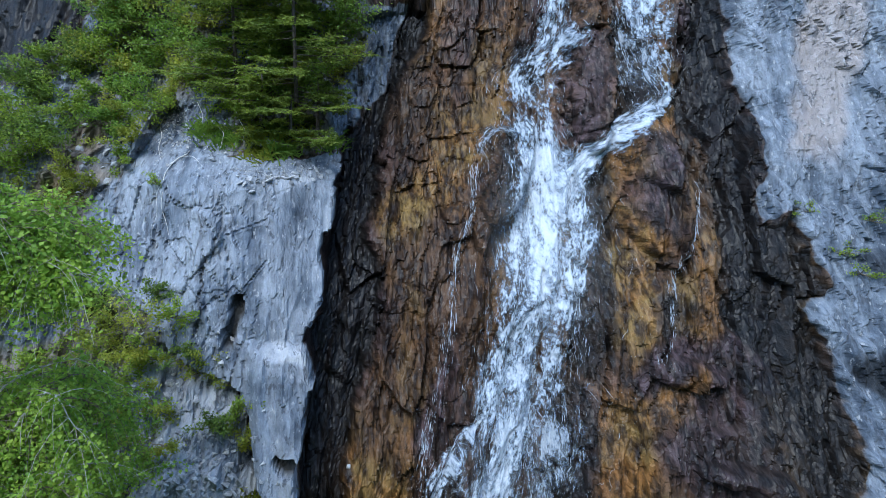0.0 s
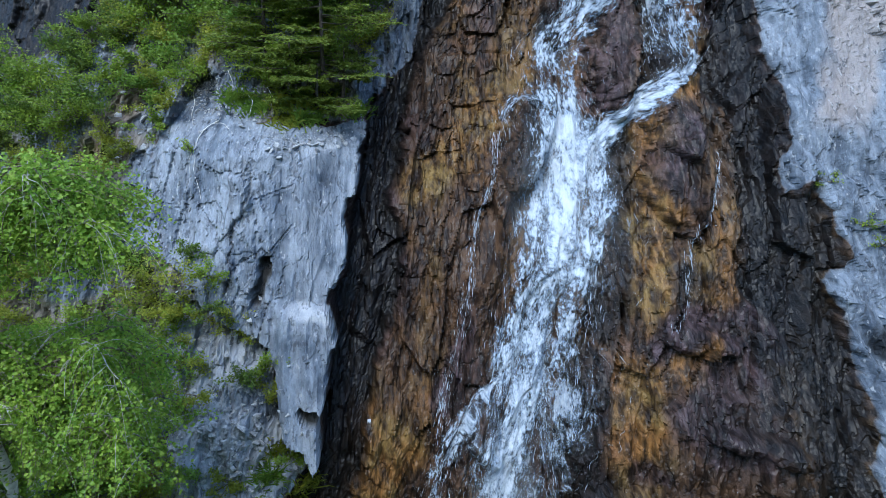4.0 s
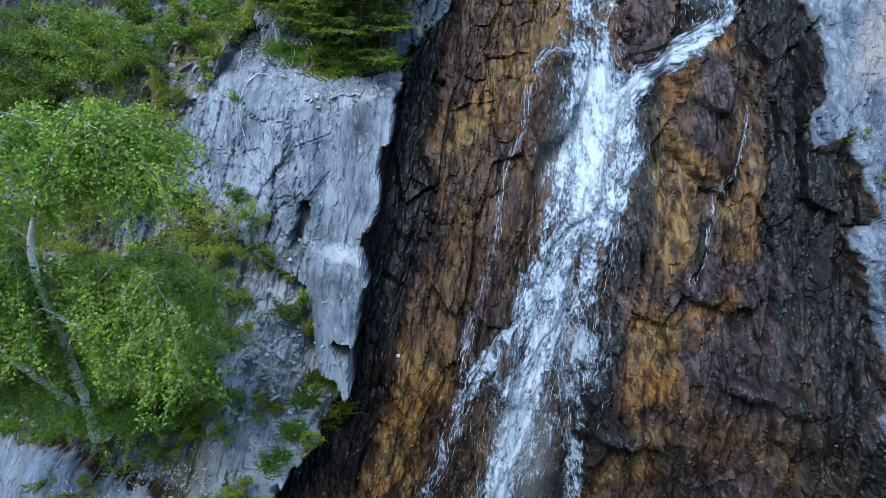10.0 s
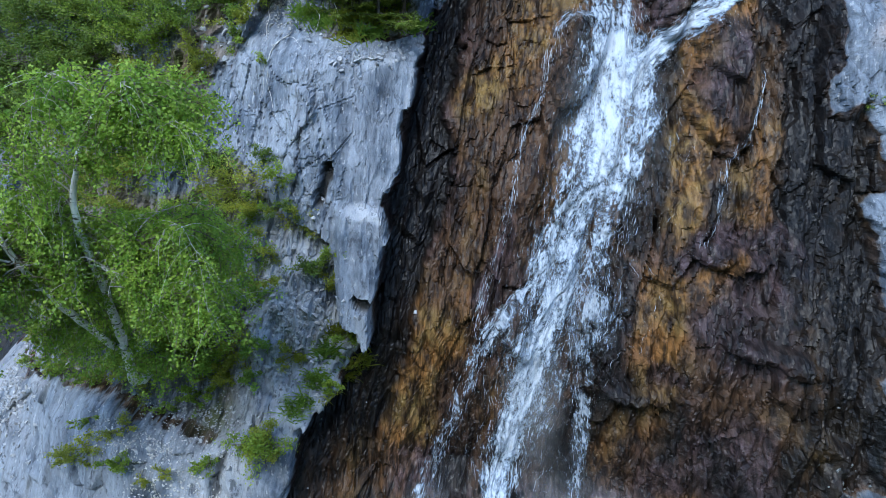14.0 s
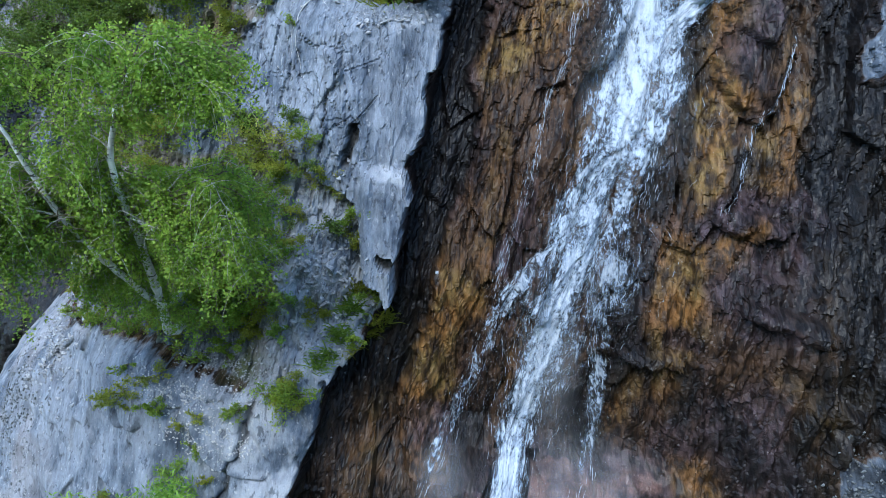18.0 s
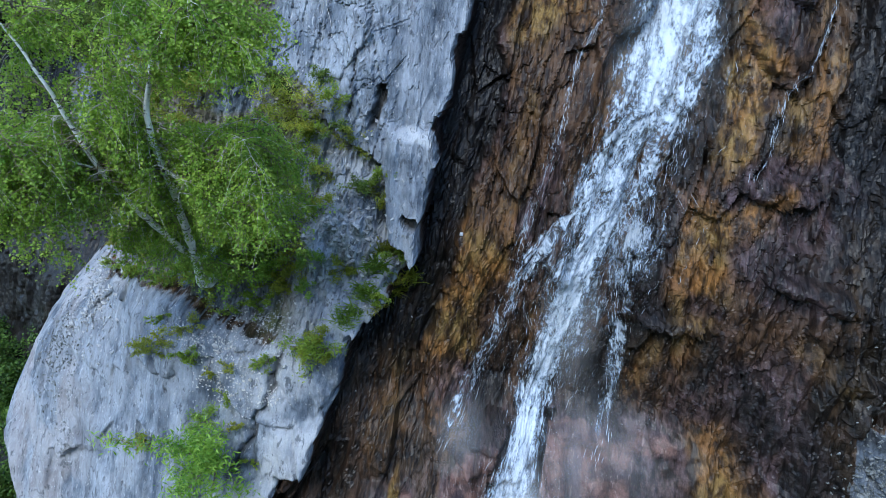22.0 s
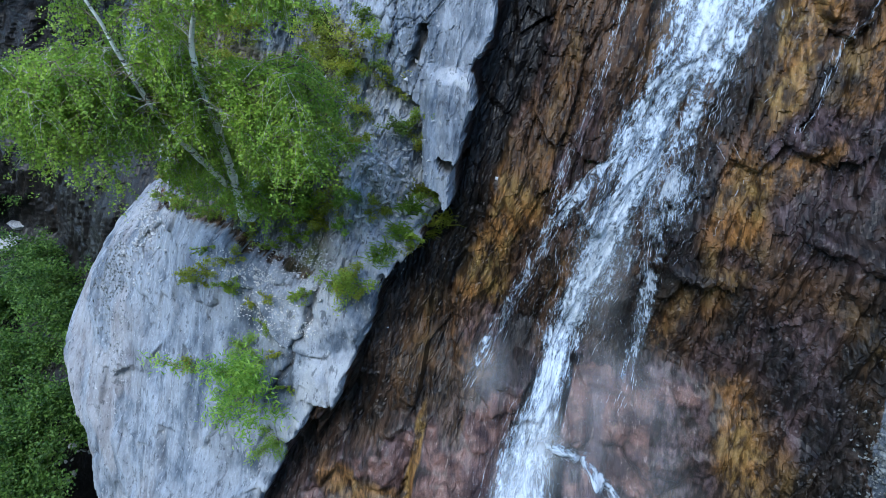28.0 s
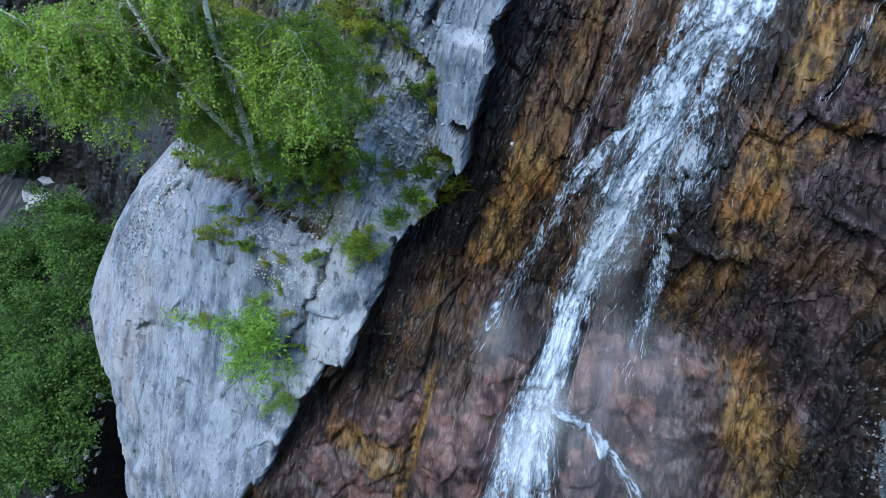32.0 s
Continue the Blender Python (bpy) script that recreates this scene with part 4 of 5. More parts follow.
MAIN = [(2.63, 8.75), (2.58, 7.71), (2.49, 7.16), (2.2, 6.26), (1.92, 5.52), (1.72, 4.88), (1.37, 4.0), (0.99, 2.61), (0.78, 1.7), (0.54, 1.11), (0.42, 0.45), (0.51, -0.35), (0.66, -1.2)]
UPL = [(3.3, 11.3), (3.08, 10.1), (2.62, 9.45), (2.55, 8.9), (2.55, 8.3), (2.6, 7.8)]
UPR = [(4.42, 11.3), (4.43, 9.86), (4.46, 9.3), (4.2, 9.05), (3.72, 8.74), (3.27, 8.32), (2.9, 7.9), (2.6, 7.3)]
LEFT = [(1.8, 5.7), (1.6, 5.25), (1.3, 4.88), (0.92, 4.5), (0.56, 3.95), (0.21, 2.98), (-0.19, 2.06), (-0.4, 1.65), (-0.66, 1.2)]
CURTAIN = [(2.15, 5.2), (2.04, 4.4), (2.02, 3.6), (2.06, 2.9), (2.02, 2.1), (1.92, 1.65), (1.72, 1.2)]
ARC = [(2.55, 8.5), (2.3, 8.65), (2.04, 8.72), (1.8, 8.55), (1.65, 8.2), (1.58, 7.8)]
THIN1 = [(1.66, 8.2), (1.58, 7.94), (1.51, 7.53), (1.2, 6.98), (1.13, 6.62), (1.0, 6.1), (0.85, 5.38), (0.54, 4.57), (0.39, 3.97)]
THIN2 = [(4.3, 8.02), (4.08, 7.26), (3.88, 6.76), (3.67, 5.99), (3.62, 5.7)]
LOW = [(0.45, 0.85), (0.8, 0.97), (1.12, 0.93), (1.5, 0.72), (1.83, 0.42), (2.2, 0.1), (2.5, -0.25)]
FOOT_SPLASH = [(0.7, 1.5), (0.52, 1.0), (0.36, 0.6), (0.2, 0.2), (0.1, -0.3), (0.1, -0.9), (0.15, -1.5)]
FOOT_RIGHT = [(0.6, 1.2), (0.62, 0.8), (0.72, 0.35), (0.8, -0.2), (0.85, -0.9), (0.95, -1.5)]
falls = thing("waterfall", (2.6, 9.5, 8.4), "white cascade tumbling down the stained rock in branching threads", "waterfall")
fall("upper_fall", UPL, [0.8, 0.85, 1.25, 1.7, 1.35], 1, WATER, 0.1, 0.42, falls, "", 320, 2400)
fall("upper_fall", UPR, [0.8, 0.85, 0.7, 0.5, 0.5, 0.65, 0.8, 0.6], 2, WATER, 0.12, 0.72, falls, "", 260, 1500)
fall("main_fall", MAIN, [0.7, 1.35, 1.45, 1.35, 1.3, 1.2, 1.05, 0.85, 0.75, 1.0, 1.05, 0.7, 0.6], 4, WATER, 0.13, 0.64, falls, "", 900, 6000)
fall("main_fall", MAIN, [0.4, 0.8, 0.85, 0.7, 0.55, 0.55, 0.6, 0.5, 0.45, 0.65, 0.6, 0.3, 0.3], 5, WATER, 0.22, 0.86, falls, "", 250)
fall("veil", [(x + 0.12, z) for x, z in MAIN[:9]], [1.1, 1.9, 2.0, 2.0, 2.0, 1.9, 1.7, 1.4, 1.2], 6, VEIL, 0.09, 0.34, falls, "thin broken veil of water", 420, 2200)
fall("splash", FOOT_SPLASH, [0.5, 1.0, 1.1, 0.85, 0.75, 0.75, 0.8], 14, WATER, 0.2, 0.66, falls, "white splash where the fall strikes the ledge", 260, 2600)
fall("splash", FOOT_RIGHT, [0.5, 0.6, 0.55, 0.46, 0.45, 0.5], 16, WATER, 0.2, 0.55, falls, "white splash where the fall strikes the ledge", 160, 900)
fall("side_arc", ARC, [0.5, 0.42, 0.34, 0.26, 0.18, 0.12], 15, WATER, 0.08, 0.36, falls, "", 120, 500)
fall("side_fall", LEFT, [0.2, 0.22, 0.26, 0.36, 0.36, 0.36, 0.34, 0.4, 0.5], 7, WATER, 0.09, 0.38, falls, "", 240, 1500)
fall("veil", CURTAIN, [0.6, 0.65, 0.5, 0.4, 0.34, 0.3, 0.3], 8, VEIL, 0.12, 0.52, falls, "thin broken veil of water", 120, 260)
fall("trickle", THIN1, [0.12, 0.13, 0.14, 0.17, 0.2, 0.22, 0.22, 0.2, 0.2], 9, VEIL, 0.05, 0.36, falls, "narrow trickle", 220, 500)
fall("trickle", THIN2, [0.06, 0.07, 0.09, 0.16, 0.26], 10, VEIL, 0.05, 0.34, falls, "narrow trickle", 90, 160)
fall("trickle", [(2.95, 8.0), (2.9, 7.2), (2.75, 6.3), (2.55, 5.4)], [0.1, 0.14, 0.16, 0.16], 13, VEIL, 0.05, 0.45, falls, "narrow trickle", 60)
fall("low_run", LOW, [0.42, 0.34, 0.26, 0.24, 0.28, 0.34, 0.4], 11, WATER, 0.26, 0.82, falls, "", 120, 900)
fall("veil", [(4.2, 10.9), (4.15, 10.0), (4.1, 9.3), (4.0, 8.9)], [0.7, 0.85, 0.85, 0.7], 12, VEIL, 0.08, 0.5, falls, "thin broken veil of water", 160)


def mist_material():
    mat, nt, out = material("spray_mist")
    at = nt.nodes.new("ShaderNodeAttribute")
    at.attribute_name = "thick"
    n = tex(nt, stretched(nt, (1, 1, 0.7)), 0.9, 2, 0.4)
    alpha = calc(nt, "MULTIPLY", at.outputs["Fac"], calc(nt, "MULTIPLY", ramp(nt, n, 0.1, 0.9), 0.12))
    bs, clear = node(nt, "ShaderNodeBsdfDiffuse", Color=(0.85, 0.88, 0.92, 1)), node(nt, "ShaderNodeBsdfTransparent")
    mx = nt.nodes.new("ShaderNodeMixShader")
    nt.links.new(alpha, mx.inputs[0])
    nt.links.new(clear.outputs[0], mx.inputs[1])
    nt.links.new(bs.outputs[0], mx.inputs[2])
    nt.links.new(mx.outputs[0], out.inputs[0])
    return mat


MIST = mist_material()
for k, (mx, mz, rx, rz, off) in enumerate([(1.7, 1.6, 1.3, 1.2, 0.25), (1.3, 1.1, 1.6, 1.2, 0.45), (2.0, 0.9, 1.4, 1.2, 0.65), (0.62, 1.05, 0.5, 0.6, 0.4), (0.45, 0.5, 0.6, 0.55, 0.42), (-0.35, 1.55, 0.5, 0.4, 0.3), (1.25, 3.4, 0.6, 1.3, 0.35), (2.35, 7.3, 0.9, 1.4, 0.4)]):
    gu, gv = np.meshgrid(np.linspace(-1, 1, 28), np.linspace(-1, 1, 28))
    x, z = mx + gu * rx, mz + gv * rz
    y, _ = cliff(x, z, False)
    y = y - off - 0.15 * fbm(x, z, 2, 400 + k)
    me = fast_mesh("mist", np.stack([x, y, z], -1).reshape(-1, 3), (lambda i: np.stack([i[:-1, :-1], i[:-1, 1:], i[1:, 1:], i[1:, :-1]], -1).reshape(-1, 4))(np.arange(784).reshape(28, 28)), True)
    layer = me.attributes.new("thick", "FLOAT", "POINT")
    layer.data.foreach_set("value", (np.clip(1 - gu**2 - gv**2, 0, 1) ** 1.6 * (0.6, 0.6, 0.6, 4.0, 3.0, 1.2, 1.4, 1.2)[k]).astype(np.float32).ravel())
    tagged(part("mist", me, MIST, falls, "faint drifting spray"), kind="stuff")


# ---- plants ----
def shrub(name, x, z, r, h, mat, seed, count, label, group, size=0.045, out=0.12, narrow=0.62):
    """A low bush: stems from the root and leaves in uneven clumps."""
    rng = np.random.default_rng(seed)
    y = ground_at(x, z)
    root = np.array([x, y, z])
    ob = thing(name, root, label, "bush", group)
    k = max(7, int(count / 110))
    ends = rng.normal(size=(k, 3)) * [r * 0.6, r * 0.35, h * 0.4] + [0, -r * 0.35 - out, h * 0.4]
    stems = [tube(bend([root, root + e * 0.5 + [0, 0, -0.03], root + e], 6), np.linspace(0.008, 0.003, 6), 5) for e in ends]
    part("stem", fast_mesh("stem", *joined(stems)), TWIG, ob)
    which_end = rng.integers(0, k, count)
    c = root + ends[which_end] * rng.uniform(0.6, 1.08, (count, 1)) + rng.normal(size=(count, 3)) * [r * 0.14, r * 0.12, h * 0.1]
    part("foliage", fast_mesh("foliage", *leaves(c, size, rng, 0.35, narrow)), mat, ob)
    return ob


def grass(name, x, z, r, seed, count, mat, label, group, length=0.22):
    rng = np.random.default_rng(seed)
    px, pz = x + rng.normal(size=count) * r * 0.5, z + rng.normal(size=count) * r * 0.3
    py, _ = cliff(px, pz)
    root = np.stack([px, py, pz], 1)
    d = rng.normal(size=(count, 3)) * [0.5, 0.3, 0.25] + [0, -0.55, 0.6]
    ln = length * rng.uniform(0.5, 1.2, (count, 1))
    side = np.cross(d, [0, 1, 0]) * 0.012 / (np.linalg.norm(d, axis=1, keepdims=True))
    mid, tip = root + d * ln * 0.6, root + d * ln + np.array([0, 0, -0.25]) * ln
    v = np.stack([root - side, root + side, mid + side * 0.8, mid - side * 0.8, tip], 1).reshape(-1, 3)
    b = np.arange(count)[:, None] * 5
    f = np.concatenate([b + [0, 1, 2], b + [0, 2, 3], b + [3, 2, 4]])
    ob = tagged(thing(name, (x, ground_at(x, z), z), label, "grass", group), kind="stuff")
    tagged(part("blades", fast_mesh("blades", v, f), mat, ob), kind="stuff")
    return ob


def birch(trunk, r0, seed, count, label, limbs=26, reach=1.25, forks=(), thin=0.5):
    """A leaning birch: white trunk, thin limbs that hang at their ends, many small leaves."""
    rng = np.random.default_rng(seed)
    ob = thing("birch_tree", trunk[0], label, "tree", "birches on the ledge")
    x0, _, z0 = trunk[0]
    trunk = [(x0, ground_at(x0, z0 - 0.1) + 0.1, z0 - 0.1)] + list(trunk)
    p = bend(trunk, 40)
    p[1:-1] += rng.normal(size=(38, 3)) * 0.008
    part("trunk", fast_mesh("trunk", *tube(p, r0 * (0.05 + 0.95 * (1 - np.linspace(0, 1, 40) ** 1.8)), 10), True), BARK, ob, "white birch bark with dark scars")
    runs = [(p, i) for i in range(9, 40)]
    for fk in forks:
        q = bend(fk, 24)
        part("limb", fast_mesh("limb", *tube(q, r0 * np.linspace(thin, 0.1, 24), 8), True), BARK, ob)
        runs += [(q, i) for i in range(4, 24)] * 2
    cents = []

    def clear_of(place):
        """How far a place lies from the stems, seen from the open side of the ravine."""
        ahead = p[:, 1] - place[1]
        off = np.hypot(place[0] - 0.6 * ahead - p[:, 0], place[2] - 0.45 * ahead - p[:, 2])
        return 9.0 if not 4.75 < place[2] < 7.2 or place[1] > p[off.argmin(), 1] - 0.02 else off.min()

    for k in range(limbs):
        line, i = runs[rng.integers(len(runs))]
        start = line[i]
        ang = rng.uniform(0, 2 * np.pi)
        d = np.array([np.cos(ang), 0.6 * np.sin(ang) + 0.42, 0.0])
        ln = reach * rng.uniform(0.4, 1.1)
        b = bend([start, start + d * ln * 0.4 + [0, 0, 0.30 * ln], start + d * ln * 0.8 + [0, 0, 0.30 * ln], start + d * ln * 1.1 + [0, 0, -0.15 * ln]], 12)
        b += np.cumsum(rng.normal(size=b.shape) * 0.012, axis=0)
        while b[1:, 0].max() > max(-2.5, start[0] + 0.05) or b[1:, 2].max() > max(8.3, start[2] + 0.1):
            b = start + (b - start) * 0.7
        b[0] = start
        tubes = [tube(b, np.linspace(0.011, 0.003, 12), 5)]
        for t in range(2, 12):
            for _ in range(rng.integers(2, 5)):
                hang = b[t] + rng.normal(size=3) * [0.2, 0.2, 0.1]
                tw = bend([b[t], 0.5 * (b[t] + hang) + [0, 0, 0.03], hang + [0, 0, -rng.uniform(0.08, 0.55)]], 5)
                if min(clear_of(tw[1]), clear_of(tw[3]), clear_of(tw[4])) < 0.14:
                    continue
                tubes.append(tube(tw, np.linspace(0.0035, 0.0012, 5), 4))
                cents.append(tw)
        part("limb", fast_mesh("limb", *joined(tubes)), (TWIG, TWIG_PALE, TWIG, TWIG, TWIG_PALE)[k % 5], ob)
    tw = np.array(cents)
    pick = rng.integers(0, len(tw), count)
    s = rng.uniform(0.15, 1.0, (count, 1)) * 3.999
    lo = s.astype(int)
    c = tw[pick, lo[:, 0]] * (1 - (s - lo)) + tw[pick, np.minimum(lo[:, 0] + 1, 4)] * (s - lo)
    c += rng.normal(size=(count, 3)) * 0.035
    stem = p[(p[:, 2] > 4.75) & (p[:, 2] < 7.2)]
    ahead = stem[None, :, 1] - c[:, None, 1]
    gap = np.hypot(c[:, None, 0] - 0.6 * ahead - stem[None, :, 0], 0.6 * (c[:, None, 2] - 0.45 * ahead - stem[None, :, 2]))
    close = gap.argmin(1)
    c = c[(gap.min(1) > rng.uniform(0.06, 0.24, count)) | (c[:, 1] > stem[close, 1] + 0.05)]
    part("crown", fast_mesh("crown", *leaves(c, 0.041, rng, 0.35, 0.8, 0.4)), BIRCH_LEAF, ob, "light green leaves in hanging sprays")
    return ob


def conifer(x, z, height, reach, seed, label, name="fir_tree", start=0.08, back=0.0):
    """A small fir: straight trunk and flat sprays of needles in storeys."""
    rng = np.random.default_rng(seed)
    root = np.array([x, ground_at(x, z) + back, z])
    ob = thing(name, root, label, "tree", "firs above the slab")
    p = np.linspace(root, root + [0.05, -0.1, height], 16)
    part("trunk", fast_mesh("trunk", *tube(p, np.linspace(0.036, 0.01, 16), 8), True), DARKBARK, ob)
    n = int(height / 0.056)
    for k in range(n):
        f = start + (1 - start) * (k + rng.uniform(0, 1)) / n
        ln = reach * (1 - f) ** 0.55 * rng.uniform(0.6, 1.15)
        ang = rng.uniform(0, 2 * np.pi)
        d = np.array([np.cos(ang), np.sin(ang) * 0.9 - 0.12, 0])
        a = root + np.array([0.05, -0.1, height]) * f
        b = bend([a, a + d * ln * 0.5 + [0, 0, -0.05 * ln], a + d * ln + [0, 0, -0.02 * ln]], 14)
        branch = part("branch", fast_mesh("branch", *tube(b, np.linspace(0.011, 0.003, 14), 4)), DARKBARK, ob)
        sd = np.cross(d, [0, 0, 1.0])
        vs = []
        for t in range(2, 14):
            for sg in (-1, 1):
                tl = ln * 0.36 * (1 - 0.55 * t / 14) * rng.uniform(0.7, 1.2)
                e = b[t] + (sd * sg * 0.85 + d * 0.6) * tl + [0, 0, rng.uniform(-0.06, 0.03)]
                vs.append(np.linspace(b[t], e, 7))
        q = np.array(vs)
        count = len(q) * 34
        pick, s = rng.integers(0, len(q), count), rng.uniform(0, 5.999, (count, 1))
        lo = s.astype(int)[:, 0]
        c = q[pick, lo] * (1 - (s - lo[:, None])) + q[pick, lo + 1] * (s - lo[:, None])
        dirs = q[pick, 6] - q[pick, 0]
        dirs /= np.linalg.norm(dirs, axis=1, keepdims=True) + 1e-9
        dirs = dirs + rng.normal(size=dirs.shape) * [0.55, 0.55, 0.25]
        dirs /= np.linalg.norm(dirs, axis=1, keepdims=True)
        sd = np.cross(dirs, rng.normal(size=dirs.shape) * 0.5 + [0, 0, 1.0])
        sd /= np.linalg.norm(sd, axis=1, keepdims=True) + 1e-9
        ln = rng.uniform(0.035, 0.065, (count, 1))
        v = np.stack([c, c + dirs * ln * 0.5 + sd * 0.007, c + dirs * ln, c + dirs * ln * 0.5 - sd * 0.007], 1).reshape(-1, 3)
        part("needles", fast_mesh("needles", v, np.arange(len(v)).reshape(-1, 4)), NEEDLE, branch)
    return ob


TRUNK_A = [(-4.69, 7.7, 3.5), (-4.4, 7.3, 4.4), (-4.28, 7.0, 4.95), (-4.16, 6.6, 6.1), (-4.18, 6.4, 6.82), (-3.95, 6.35, 7.24), (-3.77, 6.3, 7.7), (-3.6, 6.25, 7.95), (-3.4, 6.2, 8.1), (-3.15, 6.15, 8.1)]
LIMB_A = [(-4.22, 6.75, 5.6), (-4.05, 6.65, 5.85), (-3.98, 6.6, 6.1), (-3.7, 6.5, 6.3), (-3.3, 6.4, 6.3)]
SPUR_A = [(-3.8, 6.3, 7.6), (-3.5, 6.15, 7.9), (-3.1, 6.05, 8.0), (-2.8, 6.0, 7.7)]
DROOP_A = [(-4.17, 6.6, 6.05), (-3.8, 6.4, 6.0), (-3.4, 6.3, 5.7), (-3.1, 6.3, 5.25)]
TRUNK_B = [(-4.6, 7.6, 4.1), (-4.6, 7.1, 4.75), (-4.68, 6.8, 5.22), (-4.91, 6.5, 5.92), (-5.04, 6.3, 6.65), (-5.1, 6.2, 7.19), (-5.32, 6.1, 7.8), (-5.5, 6.1, 8.3)]
LIMB_B = [(-4.95, 6.45, 6.1), (-5.3, 6.1, 6.4), (-5.8, 5.9, 6.45), (-6.5, 5.8, 6.2), (-7.0, 5.8, 5.8)]
SPUR_B = [(-4.85, 6.6, 5.7), (-5.3, 6.2, 5.85), (-5.9, 6.0, 5.7), (-6.4, 6.0, 5.3)]
birch(TRUNK_A, 0.076, 5, 78000, "leaning birch with a white trunk and light green leaves", 74, 1.2, (LIMB_A, SPUR_A, DROOP_A), 0.3)
birch(TRUNK_B, 0.06, 6, 78000, "second leaning birch close beside the first, white trunk", 92, 1.25, (LIMB_B, SPUR_B), 0.24)

for i, (x, z, s) in enumerate([(-4.35, 4.15, 1.0), (-3.9, 4.2, 0.9), (-4.9, 4.2, 1.1), (-5.5, 4.3, 1.0), (-4.6, 3.6, 0.9), (-3.7, 3.7, 0.8), (-6.2, 4.5, 1.2), (-5.2, 3.5, 0.8)]):
    shrub("birch_shoot", x, z, 0.42 * s, 0.5 * s, BIRCH_LEAF, 800 + i, int(1500 * s), "light green birch shoots round the trunks' feet", "birch shoots", 0.045, 0.35)

conifer(-1.05, 8.7, 3.4, 1.35, 21, "dark green fir with wide flat branches above the slab")
conifer(-1.95, 9.0, 2.8, 1.15, 22, "bushy young fir among shrubs")
conifer(-1.55, 8.62, 0.9, 0.75, 31, "low spreading young fir on the slab's lip", start=0.02)
conifer(-0.75, 8.55, 0.9, 0.8, 32, "low spreading young fir on the slab's lip", start=0.02)
conifer(-1.15, 8.5, 0.7, 0.8, 33, "low spreading young fir on the slab's lip", start=0.02)
conifer(-0.75, 9.9, 2.2, 1.0, 23, "fir standing behind the first")
conifer(-3.0, 10.2, 2.2, 1.0, 24, "fir at the top of the slope")
conifer(-1.9, 10.5, 2.2, 1.1, 25, "fir at the top of the slope")

pick = np.random.default_rng(8)


def spread(count, outline, gap):
    """Places inside a region of the slope, no two closer than gap."""
    lo, hi = np.min(outline, 0), np.max(outline, 0)
    found = []
    for _ in range(count * 60):
        q = pick.uniform(lo, hi)
        if signed(outline, q[:1], q[1:])[0] > 0 and all(np.hypot(*(q - o)) > gap for o in found):
            found.append(q)
        if len(found) == count:
            break
    return found


UPPER = [(-6.8, 8.0), (-4.6, 8.3), (-3.8, 8.6), (-3.3, 9.4), (-2.6, 9.25), (-1.9, 8.95), (-0.6, 8.9), (-0.3, 9.6), (0.0, 10.9), (-4.1, 11.2), (-4.8, 9.8), (-7.2, 8.9)]
for i, (x, z) in enumerate(spread(46, UPPER, 0.36)):
    s = float(pick.uniform(0.7, 1.25))
    shrub("shrub", x, z, 0.5 * s, 0.45 * s, (SHRUB_LEAF, SHADE_LEAF if x < -4.3 else FERN_LEAF, SHADE_LEAF if x < -4.3 else HEATH_LEAF)[int(pick.integers(3))], 100 + i, int(1700 * s), "low leafy shrub on the upper slope", "shrubs on the upper slope", 0.05)
BANK = [(-10.0, 6.3), (-7.2, 6.6), (-6.4, 7.8), (-6.8, 9.2), (-9.5, 9.2)]
for i, (x, z) in enumerate(spread(24, BANK, 0.42)):
    s = float(pick.uniform(0.9, 1.4))
    shrub("shrub", x, z, 0.55 * s, 0.5 * s, SHADE_LEAF, 840 + i, int(1500 * s), "green shrub on the shaded bank, shade put into its leaf colour", "shrubs on the shaded bank", 0.055)
MIDDLE = [(-7.5, 5.5), (-5.0, 5.0), (-3.2, 5.0), (-2.3, 5.7), (-3.2, 6.4), (-3.9, 6.9), (-3.7, 8.1), (-6.5, 8.2)]
for i, (x, z) in enumerate(spread(30, MIDDLE, 0.4)):
    s = float(pick.uniform(0.6, 1.2))
    shrub("shrub", x, z, 0.45 * s, 0.4 * s, (HEATH_LEAF, SHRUB_LEAF, HEATH_LEAF)[int(pick.integers(3))], 150 + i, int(1300 * s), "olive green heath bush among scree", "heath bushes beside the slab", 0.042)
LOWER = [(-8.6, 3.0), (-6.9, 2.9), (-5.2, 3.0), (-3.9, 2.85), (-3.3, 3.2), (-3.4, 4.2), (-3.6, 5.0), (-5.0, 5.0), (-8.0, 4.6)]
for i, (x, z) in enumerate(spread(30, LOWER, 0.34)):
    s = float(pick.uniform(0.6, 1.2))
    shrub("shrub", x, z, 0.36 * s, 0.34 * s, (SHRUB_LEAF, HEATH_LEAF)[int(pick.integers(2))], 190 + i, int(1100 * s), "low bush rooted in a rock crevice", "bushes between slab and dome", 0.04)
FOOT = [(-4.4, 4.7), (-3.2, 4.9), (-2.8, 4.0), (-2.9, 3.3), (-4.2, 3.2)]
for i, (x, z) in enumerate(spread(13, FOOT, 0.28)):
    s = float(pick.uniform(0.6, 1.1))
    shrub("shrub", x, z, 0.34 * s, 0.34 * s, (HEATH_LEAF, FERN_LEAF, HEATH_LEAF)[int(pick.integers(3))], 270 + i, int(1000 * s), "olive bush on the broken slope below the slab", "bushes at the slab's foot", 0.038)
LIP = [(-2.4, 8.5), (-1.5, 8.3), (-0.5, 8.42), (-0.5, 8.62), (-2.4, 8.75)]
for i, (x, z) in enumerate(spread(8, LIP, 0.25)):
    grass("grass_tuft", x, z, 0.22, 520 + i, 260, HEATH_LEAF if i % 2 else FERN_LEAF, "yellow-green grass tuft on the slab's lip", "grass tufts on the lip", 0.16)
